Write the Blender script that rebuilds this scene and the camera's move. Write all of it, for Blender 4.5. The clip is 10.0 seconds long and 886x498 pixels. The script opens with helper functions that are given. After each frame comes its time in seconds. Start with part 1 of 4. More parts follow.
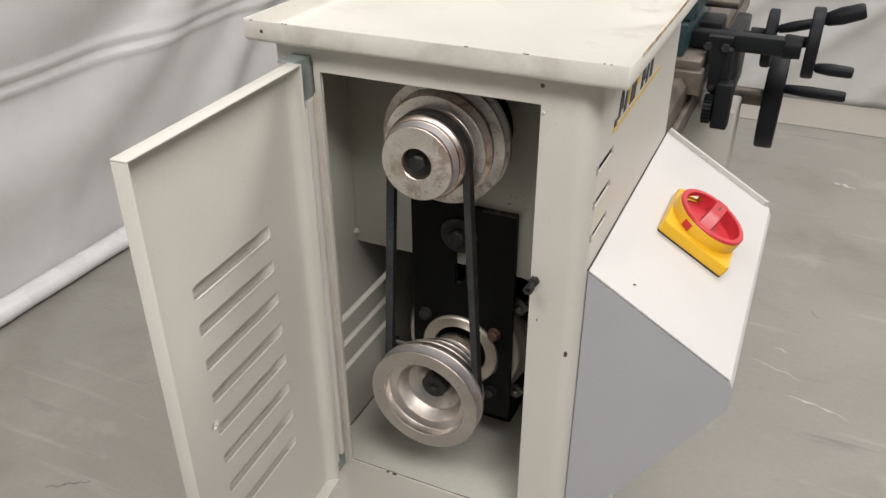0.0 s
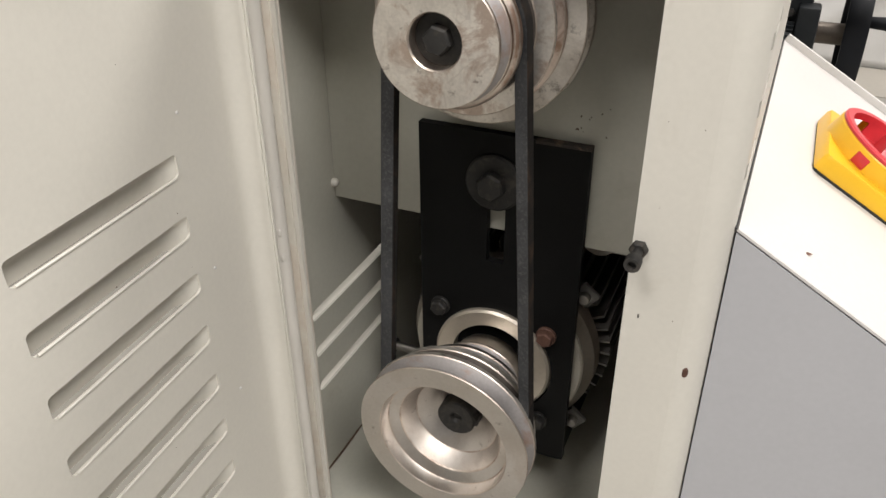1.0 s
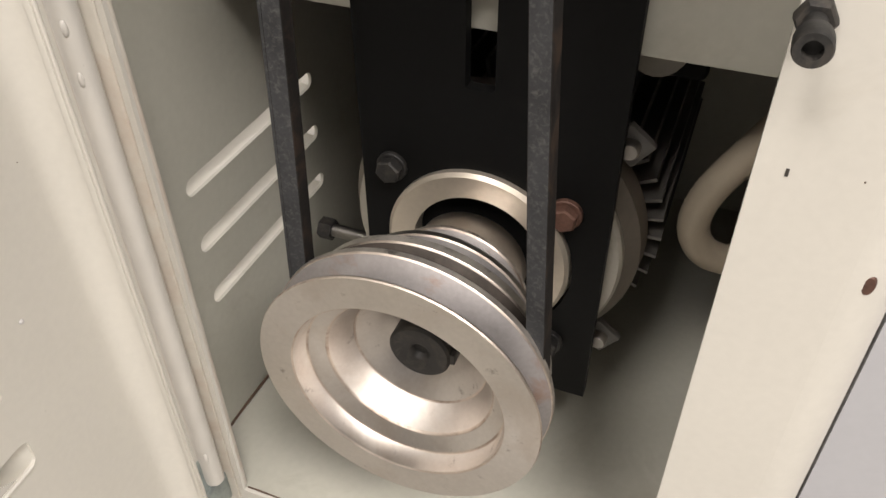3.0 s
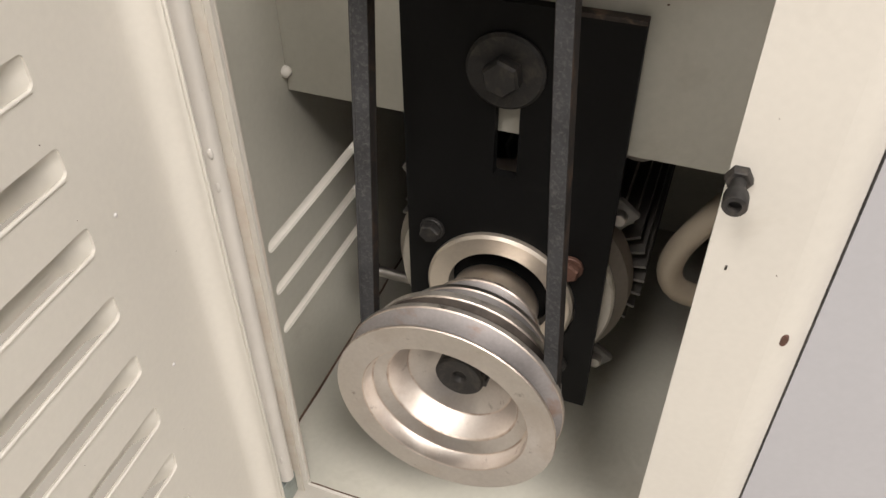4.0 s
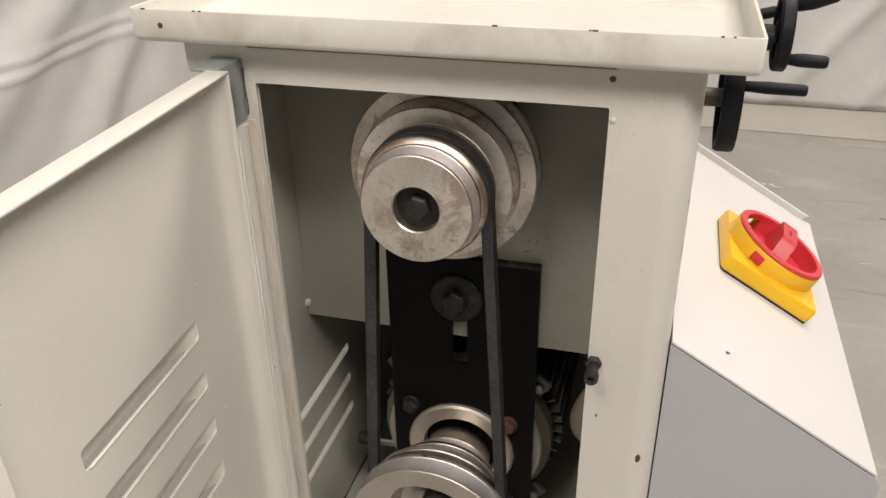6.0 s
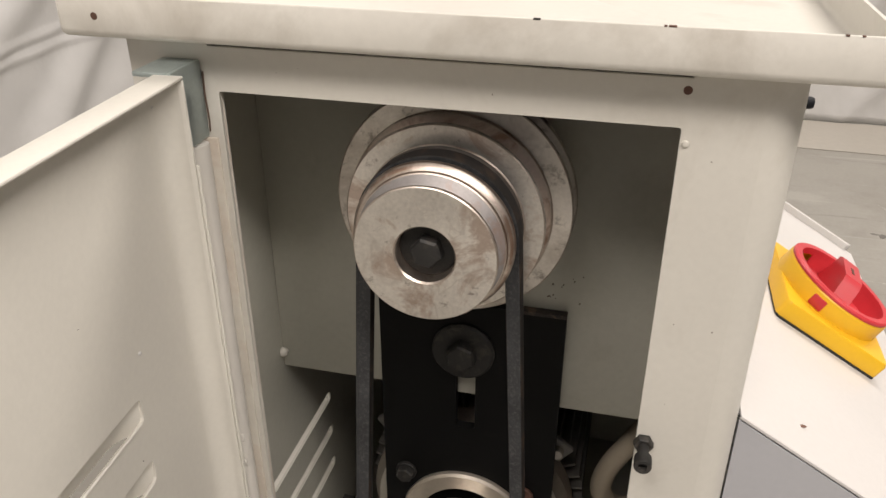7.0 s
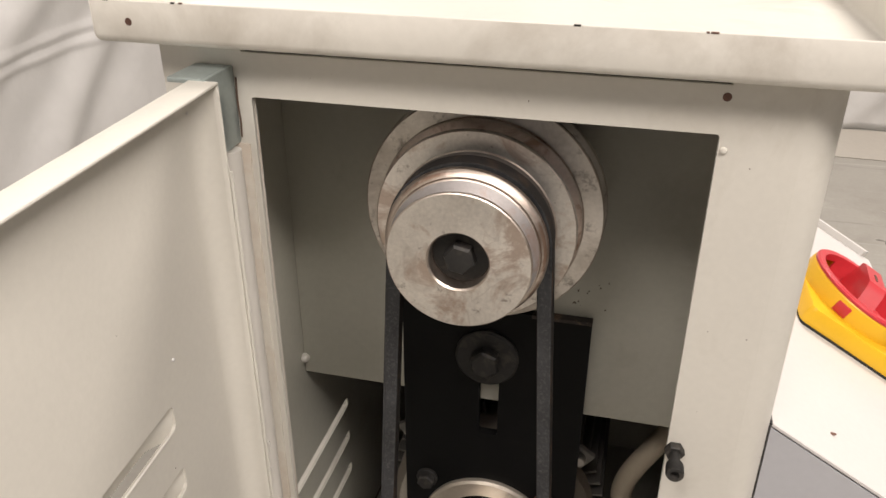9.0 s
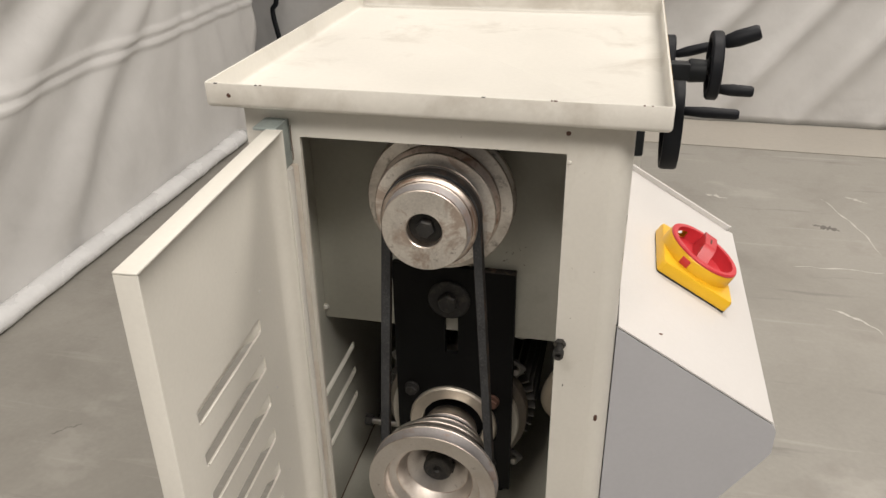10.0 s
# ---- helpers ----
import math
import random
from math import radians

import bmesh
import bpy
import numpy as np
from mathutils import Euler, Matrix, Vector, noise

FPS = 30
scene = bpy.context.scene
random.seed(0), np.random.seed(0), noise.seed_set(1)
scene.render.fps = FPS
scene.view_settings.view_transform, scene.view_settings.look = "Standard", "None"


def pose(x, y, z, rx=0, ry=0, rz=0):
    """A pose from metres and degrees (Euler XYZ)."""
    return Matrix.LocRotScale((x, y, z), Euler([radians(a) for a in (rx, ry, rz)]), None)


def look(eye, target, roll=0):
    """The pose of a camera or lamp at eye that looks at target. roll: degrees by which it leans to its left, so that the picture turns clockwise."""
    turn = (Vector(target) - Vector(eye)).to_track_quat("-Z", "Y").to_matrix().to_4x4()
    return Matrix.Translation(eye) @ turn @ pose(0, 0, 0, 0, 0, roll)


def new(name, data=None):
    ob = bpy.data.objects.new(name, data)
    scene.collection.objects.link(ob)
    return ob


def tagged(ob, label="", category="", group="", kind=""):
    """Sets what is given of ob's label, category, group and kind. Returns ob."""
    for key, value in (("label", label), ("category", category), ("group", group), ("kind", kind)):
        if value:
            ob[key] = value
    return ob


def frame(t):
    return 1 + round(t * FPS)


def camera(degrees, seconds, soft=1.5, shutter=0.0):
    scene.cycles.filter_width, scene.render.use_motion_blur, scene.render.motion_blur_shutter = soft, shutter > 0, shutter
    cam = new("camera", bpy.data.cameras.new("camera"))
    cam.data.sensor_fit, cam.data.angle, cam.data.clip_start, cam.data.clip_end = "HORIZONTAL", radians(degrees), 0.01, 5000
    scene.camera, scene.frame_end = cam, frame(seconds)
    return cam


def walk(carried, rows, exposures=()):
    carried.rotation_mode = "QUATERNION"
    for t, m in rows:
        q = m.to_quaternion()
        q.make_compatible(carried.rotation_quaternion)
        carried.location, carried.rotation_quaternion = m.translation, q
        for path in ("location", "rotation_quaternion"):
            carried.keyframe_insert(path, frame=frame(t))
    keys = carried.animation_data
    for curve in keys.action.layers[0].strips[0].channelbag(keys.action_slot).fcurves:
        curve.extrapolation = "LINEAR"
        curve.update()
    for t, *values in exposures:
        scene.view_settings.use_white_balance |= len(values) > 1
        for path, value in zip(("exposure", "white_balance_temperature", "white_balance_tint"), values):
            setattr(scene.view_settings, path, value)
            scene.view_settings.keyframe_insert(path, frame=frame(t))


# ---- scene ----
cam = camera(57.8, 10.0)
PATH = [
    (0, (0.361, -0.737, 1.423), (-0.36, 0.836, 0.421), -0.2),
    (0.5, (0.281, -0.619, 1.345), (-0.433, 0.954, 0.338), 0.1),
    (1, (0.200, -0.462, 1.208), (-0.491, 1.109, 0.181), -0.3),
    (1.5, (0.145, -0.356, 1.11), (-0.48, 1.181, -0.006), -0.35),
    (2, (0.129, -0.281, 1.058), (-0.48, 1.204, -0.135), -0.4),
    (2.5, (0.122, -0.243, 1.025), (-0.467, 1.201, -0.227), -0.4),
    (2.7, (0.121, -0.232, 1.026), (-0.467, 1.19, -0.25), -0.5),
    (3.8, (0.114, -0.303, 1.117), (-0.411, 1.126, -0.182), -0.2),
    (4, (0.117, -0.317, 1.147), (-0.424, 1.1, -0.157), -0.4),
    (4.5, (0.123, -0.368, 1.211), (-0.418, 1.103, -0.031), -0.2),
    (5, (0.149, -0.433, 1.283), (-0.405, 1.126, 0.159), -0.7),
    (5.5, (0.163, -0.501, 1.32), (-0.362, 1.14, 0.304), -0.7),
    (5.7, (0.166, -0.524, 1.321), (-0.339, 1.141, 0.335), -0.8),
    (6.8, (0.128, -0.45, 1.294), (-0.315, 1.265, 0.365), -0.4),
    (7, (0.107, -0.408, 1.283), (-0.316, 1.307, 0.345), 0.1),
    (7.5, (0.071, -0.306, 1.253), (-0.348, 1.411, 0.317), 0.2),
    (8, (0.058, -0.254, 1.232), (-0.362, 1.465, 0.3), 0.2),
    (8.5, (0.066, -0.275, 1.241), (-0.351, 1.445, 0.31), 0.3),
    (9, (0.088, -0.411, 1.283), (-0.336, 1.31, 0.356), 0.2),
    (9.5, (0.123, -0.575, 1.328), (-0.304, 1.148, 0.407), -0.3),
    (10, (0.173, -0.695, 1.409), (-0.221, 1.033, 0.483), -0.8),
]
EXPOSURES = [
    (0.0, 0.14, 6300, 12), (0.5, 0.20, 6350, 10), (1.0, 0.49, 6420, 11), (1.5, 0.67, 6450, 11), (2.5, 0.85, 6600, 13), (4.0, 0.83, 6650, 14), (4.5, 0.71, 6700, 15),
    (5.0, 0.57, 6750, 15), (5.5, 0.25, 6750, 14), (7.0, 0.28, 6750, 14), (7.5, 0.45, 6800, 16), (8.0, 0.78, 6850, 18), (8.5, 0.77, 6850, 17), (9.0, 0.42, 6800, 15), (9.5, 0.25, 6750, 12), (10.0, 0.15, 6700, 12),
]
walk(cam, [(t, look(eye, target, roll)) for t, eye, target, roll in PATH], EXPOSURES)


# ---- light and room constants ----
world = bpy.data.worlds.new("world")
scene.world = world
world.use_nodes = True
world.node_tree.nodes["Background"].inputs[0].default_value = (0.9, 0.95, 1.0, 1)
world.node_tree.nodes["Background"].inputs[1].default_value = 0.05

ROOM_X0, ROOM_X1, ROOM_Y0, ROOM_Y1, ROOM_H = -1.85, 3.4, -4.2, 3.75, 4.2


def area_lamp(name, at, target, sx, sy, watts, color):
    data = bpy.data.lights.new(name, "AREA")
    data.shape, data.size, data.size_y, data.energy, data.color = "RECTANGLE", sx, sy, watts, color
    ob = new(name, data)
    ob.matrix_world = look(at, target)
    return ob


area_lamp("ceiling_lamp", (1.9, -1.75, 4.05), (1.9, -1.75, 0), 2.4, 1.2, 146, (1.0, 0.965, 0.91))
area_lamp("ceiling_lamp", (-0.6, -2.3, 4.05), (-0.6, -2.3, 0), 1.2, 1.2, 58, (1.0, 0.965, 0.91))
area_lamp("ceiling_lamp", (1.7, 2.2, 4.05), (1.7, 2.2, 0), 2.4, 1.2, 120, (1.0, 0.965, 0.91))


# ---- materials ----
def nodes_of(m):
    m.use_nodes = True
    return m.node_tree.nodes, m.node_tree.links


def mat(name, color, rough=0.5, metal=0.0, var=0.06, scale=8.0, fine=160.0, bump=0.1, dist=0.0006,
        stain=None, stain_scale=5.0, stain_lo=0.6, stain_hi=0.75, stain_amt=0.7, rings=0.0, rings_scale=90.0, coat=0.0, spec=0.5, veins=None, veins_scale=20.0, veins_amt=0.6, spots=None, spots_scale=60.0, spots_lo=0.62, spots_hi=0.7, spots_amt=0.7):
    """A surface with colour variation at two scales, optional stains and turning rings."""
    m = bpy.data.materials.new(name)
    n, l = nodes_of(m)
    b = n["Principled BSDF"]
    b.inputs["Metallic"].default_value = metal
    b.inputs["Coat Weight"].default_value = coat
    b.inputs["Specular IOR Level"].default_value = spec
    tc = n.new("ShaderNodeTexCoord")
    big = n.new("ShaderNodeTexNoise")
    big.inputs["Scale"].default_value, big.inputs["Detail"].default_value = scale, 5
    small = n.new("ShaderNodeTexNoise")
    small.inputs["Scale"].default_value, small.inputs["Detail"].default_value = fine, 3
    for t in (big, small):
        l.new(tc.outputs["Object"], t.inputs["Vector"])
    add = n.new("ShaderNodeMath")
    add.operation = "MULTIPLY_ADD"
    l.new(small.outputs["Fac"], add.inputs[0])
    add.inputs[1].default_value = 0.4
    l.new(big.outputs["Fac"], add.inputs[2])
    ramp = n.new("ShaderNodeValToRGB")
    lo = [max(0, c * (1 - 1.6 * var)) for c in color]
    hi = [min(1, c * (1 + 1.6 * var)) for c in color]
    ramp.color_ramp.elements[0].position, ramp.color_ramp.elements[0].color = 0.4, (*lo, 1)
    ramp.color_ramp.elements[1].position, ramp.color_ramp.elements[1].color = 1.0, (*hi, 1)
    l.new(add.outputs[0], ramp.inputs[0])
    out = ramp.outputs[0]
    if stain:
        sn = n.new("ShaderNodeTexNoise")
        sn.inputs["Scale"].default_value, sn.inputs["Detail"].default_value, sn.inputs["Roughness"].default_value = stain_scale, 8, 0.65
        sn.inputs["Distortion"].default_value = 0.6
        l.new(tc.outputs["Object"], sn.inputs["Vector"])
        sr = n.new("ShaderNodeMapRange")
        sr.inputs["From Min"].default_value, sr.inputs["From Max"].default_value = stain_lo, stain_hi
        sr.inputs["To Max"].default_value = stain_amt
        l.new(sn.outputs["Fac"], sr.inputs["Value"])
        mix = n.new("ShaderNodeMixRGB")
        l.new(sr.outputs[0], mix.inputs[0])
        l.new(out, mix.inputs[1])
        mix.inputs[2].default_value = (*stain, 1)
        out = mix.outputs[0]
    if veins:
        vn = n.new("ShaderNodeTexNoise")
        vn.inputs["Scale"].default_value, vn.inputs["Detail"].default_value, vn.inputs["Distortion"].default_value = veins_scale, 4, 0.8
        l.new(tc.outputs["Object"], vn.inputs["Vector"])
        df = n.new("ShaderNodeMath")
        df.operation = "SUBTRACT"
        l.new(vn.outputs["Fac"], df.inputs[0])
        df.inputs[1].default_value = 0.56
        ab = n.new("ShaderNodeMath")
        ab.operation = "ABSOLUTE"
        l.new(df.outputs[0], ab.inputs[0])
        vr = n.new("ShaderNodeMapRange")
        vr.inputs["From Min"].default_value, vr.inputs["From Max"].default_value = 0.0, 0.014
        vr.inputs["To Min"].default_value, vr.inputs["To Max"].default_value = veins_amt, 0.0
        l.new(ab.outputs[0], vr.inputs["Value"])
        vm = n.new("ShaderNodeMixRGB")
        l.new(vr.outputs[0], vm.inputs[0])
        l.new(out, vm.inputs[1])
        vm.inputs[2].default_value = (*veins, 1)
        out = vm.outputs[0]
    if spots:
        pn = n.new("ShaderNodeTexNoise")
        pn.inputs["Scale"].default_value, pn.inputs["Detail"].default_value, pn.inputs["Roughness"].default_value = spots_scale, 6, 0.7
        pm = n.new("ShaderNodeMapping")
        pm.inputs["Location"].default_value = (1.7, 0.4, 2.3)
        l.new(tc.outputs["Object"], pm.inputs[0])
        l.new(pm.outputs[0], pn.inputs["Vector"])
        pr = n.new("ShaderNodeMapRange")
        pr.inputs["From Min"].default_value, pr.inputs["From Max"].default_value, pr.inputs["To Max"].default_value = spots_lo, spots_hi, spots_amt
        l.new(pn.outputs["Fac"], pr.inputs["Value"])
        px = n.new("ShaderNodeMixRGB")
        l.new(pr.outputs[0], px.inputs[0])
        l.new(out, px.inputs[1])
        px.inputs[2].default_value = (*spots, 1)
        out = px.outputs[0]
    l.new(out, b.inputs["Base Color"])
    rr = n.new("ShaderNodeMapRange")
    rr.inputs["From Min"].default_value, rr.inputs["From Max"].default_value = 0.3, 0.75
    rr.inputs["To Min"].default_value, rr.inputs["To Max"].default_value = max(0.03, rough - 0.08), min(1, rough + 0.1)
    l.new(big.outputs["Fac"], rr.inputs["Value"])
    l.new(rr.outputs[0], b.inputs["Roughness"])
    bp = n.new("ShaderNodeBump")
    bp.inputs["Strength"].default_value, bp.inputs["Distance"].default_value = bump, dist or 0.0006
    height = small.outputs["Fac"]
    if rings:
        wv = n.new("ShaderNodeTexWave")
        wv.wave_type, wv.rings_direction = "RINGS", "Y"
        wv.inputs["Scale"].default_value, wv.inputs["Distortion"].default_value = rings_scale, 0.4
        l.new(tc.outputs["Object"], wv.inputs["Vector"])
        ma = n.new("ShaderNodeMath")
        ma.operation = "MULTIPLY_ADD"
        l.new(wv.outputs["Fac"], ma.inputs[0])
        ma.inputs[1].default_value = rings
        l.new(height, ma.inputs[2])
        height = ma.outputs[0]
    l.new(height, bp.inputs["Height"])
    l.new(bp.outputs[0], b.inputs["Normal"])
    return m


CREAM = mat("cream_enamel", (0.61, 0.585, 0.53), 0.42, var=0.04, scale=5, fine=220, bump=0.12, dist=0.0005,
            stain=(0.34, 0.29, 0.22), stain_scale=11, stain_lo=0.6, stain_hi=0.82, stain_amt=0.35)
# Cream enamel darkened for the cabinet inside; the shade is in the colour.
CREAM_SHADED = mat("cream_enamel_shaded", (0.475, 0.465, 0.405), 0.5, var=0.06, scale=7, fine=200, bump=0.12, dist=0.0005,
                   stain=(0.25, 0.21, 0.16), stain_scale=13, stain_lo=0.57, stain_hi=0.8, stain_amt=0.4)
CREAM_DOOR = mat("cream_enamel_door", (0.66, 0.635, 0.575), 0.42, var=0.04, scale=6, fine=260, bump=0.14, dist=0.0005,
                 stain=(0.42, 0.37, 0.30), stain_scale=9, stain_lo=0.7, stain_hi=0.88, stain_amt=0.3)
CREAM_TRAY = mat("cream_enamel_tray", (0.69, 0.665, 0.605), 0.4, var=0.04, scale=6, fine=200, bump=0.1, dist=0.0005,
                 stain=(0.30, 0.25, 0.19), stain_scale=9, stain_lo=0.55, stain_hi=0.8, stain_amt=0.5)
TRAY_RIM = mat("smudged_tray_rim", (0.62, 0.595, 0.54), 0.42, var=0.05, scale=6, fine=200, bump=0.12, dist=0.0005,
               stain=(0.27, 0.23, 0.18), stain_scale=10, stain_lo=0.46, stain_hi=0.74, stain_amt=0.6)
CREAM_STAINED = mat("oil_stained_enamel", (0.58, 0.545, 0.48), 0.45, var=0.06, scale=9, fine=200, bump=0.15, dist=0.0005,
                    stain=(0.43, 0.30, 0.22), stain_scale=14, stain_lo=0.45, stain_hi=0.7, stain_amt=0.6)
WORN_EDGE = mat("worn_brown_edge", (0.42, 0.29, 0.14), 0.6, var=0.25, scale=30, fine=200, bump=0.2,
                stain=(0.62, 0.59, 0.53), stain_scale=45, stain_lo=0.5, stain_hi=0.6, stain_amt=0.8)
LUMPY = mat("thick_lumpy_enamel", (0.60, 0.575, 0.53), 0.38, var=0.06, scale=9, fine=60, bump=0.35, dist=0.002, spots=(0.20, 0.15, 0.12), spots_scale=260, spots_lo=0.68, spots_hi=0.73, spots_amt=0.8,
            stain=(0.46, 0.38, 0.32), stain_scale=22, stain_lo=0.6, stain_hi=0.8, stain_amt=0.2)
GREY_PAINT = mat("grey_enamel", (0.42, 0.42, 0.44), 0.45, var=0.04, scale=5, fine=200, bump=0.1)
WHITE_PANEL = mat("white_panel_enamel", (0.58, 0.56, 0.54), 0.45, var=0.03, scale=5, fine=240, bump=0.12, dist=0.0004,
                  stain=(0.5, 0.45, 0.38), stain_scale=6, stain_lo=0.66, stain_hi=0.85, stain_amt=0.25)
ALU = mat("turned_aluminium", (0.56, 0.525, 0.49), 0.40, metal=1.0, var=0.08, scale=22, fine=400, bump=0.05, dist=0.0003,
          stain=(0.42, 0.35, 0.29), stain_scale=20, stain_lo=0.5, stain_hi=0.7, stain_amt=0.5, rings=0.3, rings_scale=300,
          spots=(0.13, 0.10, 0.08), spots_scale=90, spots_lo=0.62, spots_hi=0.71, spots_amt=0.6)
def turned_sheen(m, amount):
    """Streaks the gloss round the turning axis, as a lathe tool leaves it."""
    n, l = nodes_of(m)
    tg = n.new("ShaderNodeTangent")
    tg.direction_type, tg.axis = "RADIAL", "Y"
    b = n["Principled BSDF"]
    b.inputs["Anisotropic"].default_value = amount
    l.new(tg.outputs[0], b.inputs["Tangent"])


turned_sheen(ALU, 0.6)
ALU_RIM = mat("scratched_aluminium_rim", (0.66, 0.62, 0.57), 0.45, metal=0.9, var=0.14, scale=30, fine=420, bump=0.14, dist=0.0004,
              stain=(0.30, 0.25, 0.21), stain_scale=22, stain_lo=0.45, stain_hi=0.66, stain_amt=0.6, spots=(0.09, 0.07, 0.055), spots_scale=70, spots_lo=0.54, spots_hi=0.66, spots_amt=0.7)
COPPERY = mat("oil_browned_aluminium", (0.60, 0.50, 0.44), 0.42, metal=1.0, var=0.14, scale=34, fine=420, bump=0.06, dist=0.0003,
              stain=(0.24, 0.13, 0.08), stain_scale=34, stain_lo=0.5, stain_hi=0.62, stain_amt=0.75)
# Groove floors: grease smears, with the shade between the flanges painted in too.
GREASE_SHADE = mat("greasy_shaded_groove", (0.07, 0.057, 0.048), 0.5, metal=0.3, var=0.3, scale=40, fine=400, bump=0.1,
             stain=(0.04, 0.032, 0.026), stain_scale=40, stain_lo=0.42, stain_hi=0.62, stain_amt=0.8)
STEELY = mat("belt_polished_wall", (0.32, 0.30, 0.295), 0.58, metal=0.75, var=0.14, scale=30, fine=420, bump=0.05, dist=0.0003,
             stain=(0.30, 0.18, 0.13), stain_scale=30, stain_lo=0.55, stain_hi=0.68, stain_amt=0.7)
DARK_WALL = mat("dark_grey_wall", (0.15, 0.14, 0.135), 0.55, metal=0.5, var=0.16, scale=30, fine=420, bump=0.05, dist=0.0003)
SEAM = mat("brown_seam_grime", (0.10, 0.062, 0.042), 0.75, var=0.3, scale=60, fine=300)
ALU_DULL = mat("dull_cast_aluminium", (0.74, 0.70, 0.65), 0.42, metal=0.9, var=0.16, scale=26, fine=420, bump=0.12, dist=0.0004,
               stain=(0.38, 0.25, 0.18), stain_scale=24, stain_lo=0.50, stain_hi=0.58, stain_amt=0.62, rings=0.15, rings_scale=200,
               veins=(0.30, 0.24, 0.20), veins_scale=17, veins_amt=0.22, spots=(0.12, 0.08, 0.06), spots_scale=85, spots_lo=0.60, spots_hi=0.70, spots_amt=0.7)
RUBBER = mat("worn_rubber", (0.034, 0.035, 0.037), 0.72, var=0.25, scale=60, fine=700, bump=0.35, dist=0.0004,
             stain=(0.12, 0.115, 0.11), stain_scale=420, stain_lo=0.50, stain_hi=0.7, stain_amt=0.5, spec=0.3)
BLACK_STEEL = mat("black_painted_steel", (0.0065, 0.0065, 0.0065), 0.55, var=0.2, scale=14, fine=300, bump=0.12,
                  stain=(0.03, 0.027, 0.024), stain_scale=12, stain_lo=0.6, stain_hi=0.8, stain_amt=0.28, spec=0.12)
BLACK_OXIDE = mat("black_oxide_steel", (0.026, 0.025, 0.024), 0.55, metal=0.3, var=0.3, scale=60, fine=600, bump=0.2,
                  stain=(0.10, 0.085, 0.07), stain_scale=90, stain_lo=0.5, stain_hi=0.7, stain_amt=0.6)
RUST_BOLT = mat("rusty_steel", (0.13, 0.068, 0.05), 0.6, metal=0.4, var=0.3, scale=60, fine=500, bump=0.25)
RUSTY_EDGE = mat("rusty_black_edge", (0.030, 0.022, 0.017), 0.75, var=0.4, scale=60, fine=300, bump=0.3,
                 stain=(0.13, 0.085, 0.055), stain_scale=70, stain_lo=0.5, stain_hi=0.62, stain_amt=0.8)
ZINC = mat("galvanised_zinc", (0.37, 0.42, 0.41), 0.42, metal=0.7, var=0.12, scale=40, fine=300, bump=0.08,
           stain=(0.12, 0.13, 0.13), stain_scale=26, stain_lo=0.55, stain_hi=0.72, stain_amt=0.7)
STEEL = mat("bare_steel", (0.42, 0.40, 0.38), 0.35, metal=1.0, var=0.15, scale=30, fine=400, bump=0.1)
MOTOR_GREY = mat("motor_grey_paint", (0.17, 0.145, 0.12), 0.5, var=0.12, scale=20, fine=260, bump=0.15)
BOSS = mat("machined_flange", (0.60, 0.54, 0.46), 0.38, metal=0.75, var=0.08, scale=18, fine=260, bump=0.06,
           stain=(0.2, 0.15, 0.1), stain_scale=20, stain_lo=0.58, stain_hi=0.8, stain_amt=0.5)
MOTOR_FIN = mat("fin_grey_paint", (0.13, 0.122, 0.112), 0.4, var=0.1)
RUBBER_DARK = mat("dark_belt_back", (0.018, 0.016, 0.015), 0.75, var=0.25, scale=60, fine=700, bump=0.3, dist=0.0004,
                  stain=(0.09, 0.055, 0.035), stain_scale=60, stain_lo=0.52, stain_hi=0.75, stain_amt=0.5, spec=0.12)
MOTOR_CREAM = mat("cast_flange_paint", (0.42, 0.39, 0.335), 0.42, var=0.08, scale=18, fine=260, bump=0.12,
                  stain=(0.2, 0.15, 0.1), stain_scale=20, stain_lo=0.6, stain_hi=0.8, stain_amt=0.5)
HOSE = mat("beige_conduit", (0.40, 0.34, 0.26), 0.5, var=0.06, scale=20, fine=200, bump=0.08)
YELLOW = mat("yellow_plastic", (0.80, 0.46, 0.02), 0.38, var=0.04, scale=20, fine=300, bump=0.06)
RED = mat("red_plastic", (0.55, 0.035, 0.045), 0.36, var=0.05, scale=20, fine=300, bump=0.06)
# Black of the switch gasket, also used to paint shaded gaps.
GASKET_AND_GAP = mat("black_gasket_and_gap", (0.02, 0.02, 0.02), 0.7, var=0.1)
BLACK_PLASTIC = mat("black_plastic", (0.010, 0.011, 0.014), 0.55, var=0.12, scale=40, fine=400, bump=0.12, spec=0.22)
MACHINE_DARK = mat("dark_machine_paint", (0.009, 0.0105, 0.012), 0.5, var=0.2, scale=24, fine=260, bump=0.15, spec=0.25)
TEAL_DARK = mat("dark_teal_paint", (0.018, 0.045, 0.052), 0.4, var=0.12, scale=24, fine=260, bump=0.1)
WAY_STEEL = mat("oiled_cast_iron", (0.19, 0.16, 0.135), 0.45, metal=0.6, var=0.2, scale=14, fine=300, bump=0.15,
                stain=(0.1, 0.07, 0.05), stain_scale=18, stain_lo=0.5, stain_hi=0.75, stain_amt=0.5)
INK = mat("dark_print", (0.02, 0.025, 0.03), 0.45, var=0.1)
INK_YELLOW = mat("yellow_print", (0.70, 0.47, 0.03), 0.45, var=0.05)
WHITE_TUBE = mat("white_hem_vinyl", (0.72, 0.72, 0.72), 0.28, var=0.05, scale=9, fine=60, bump=0.3, dist=0.002)
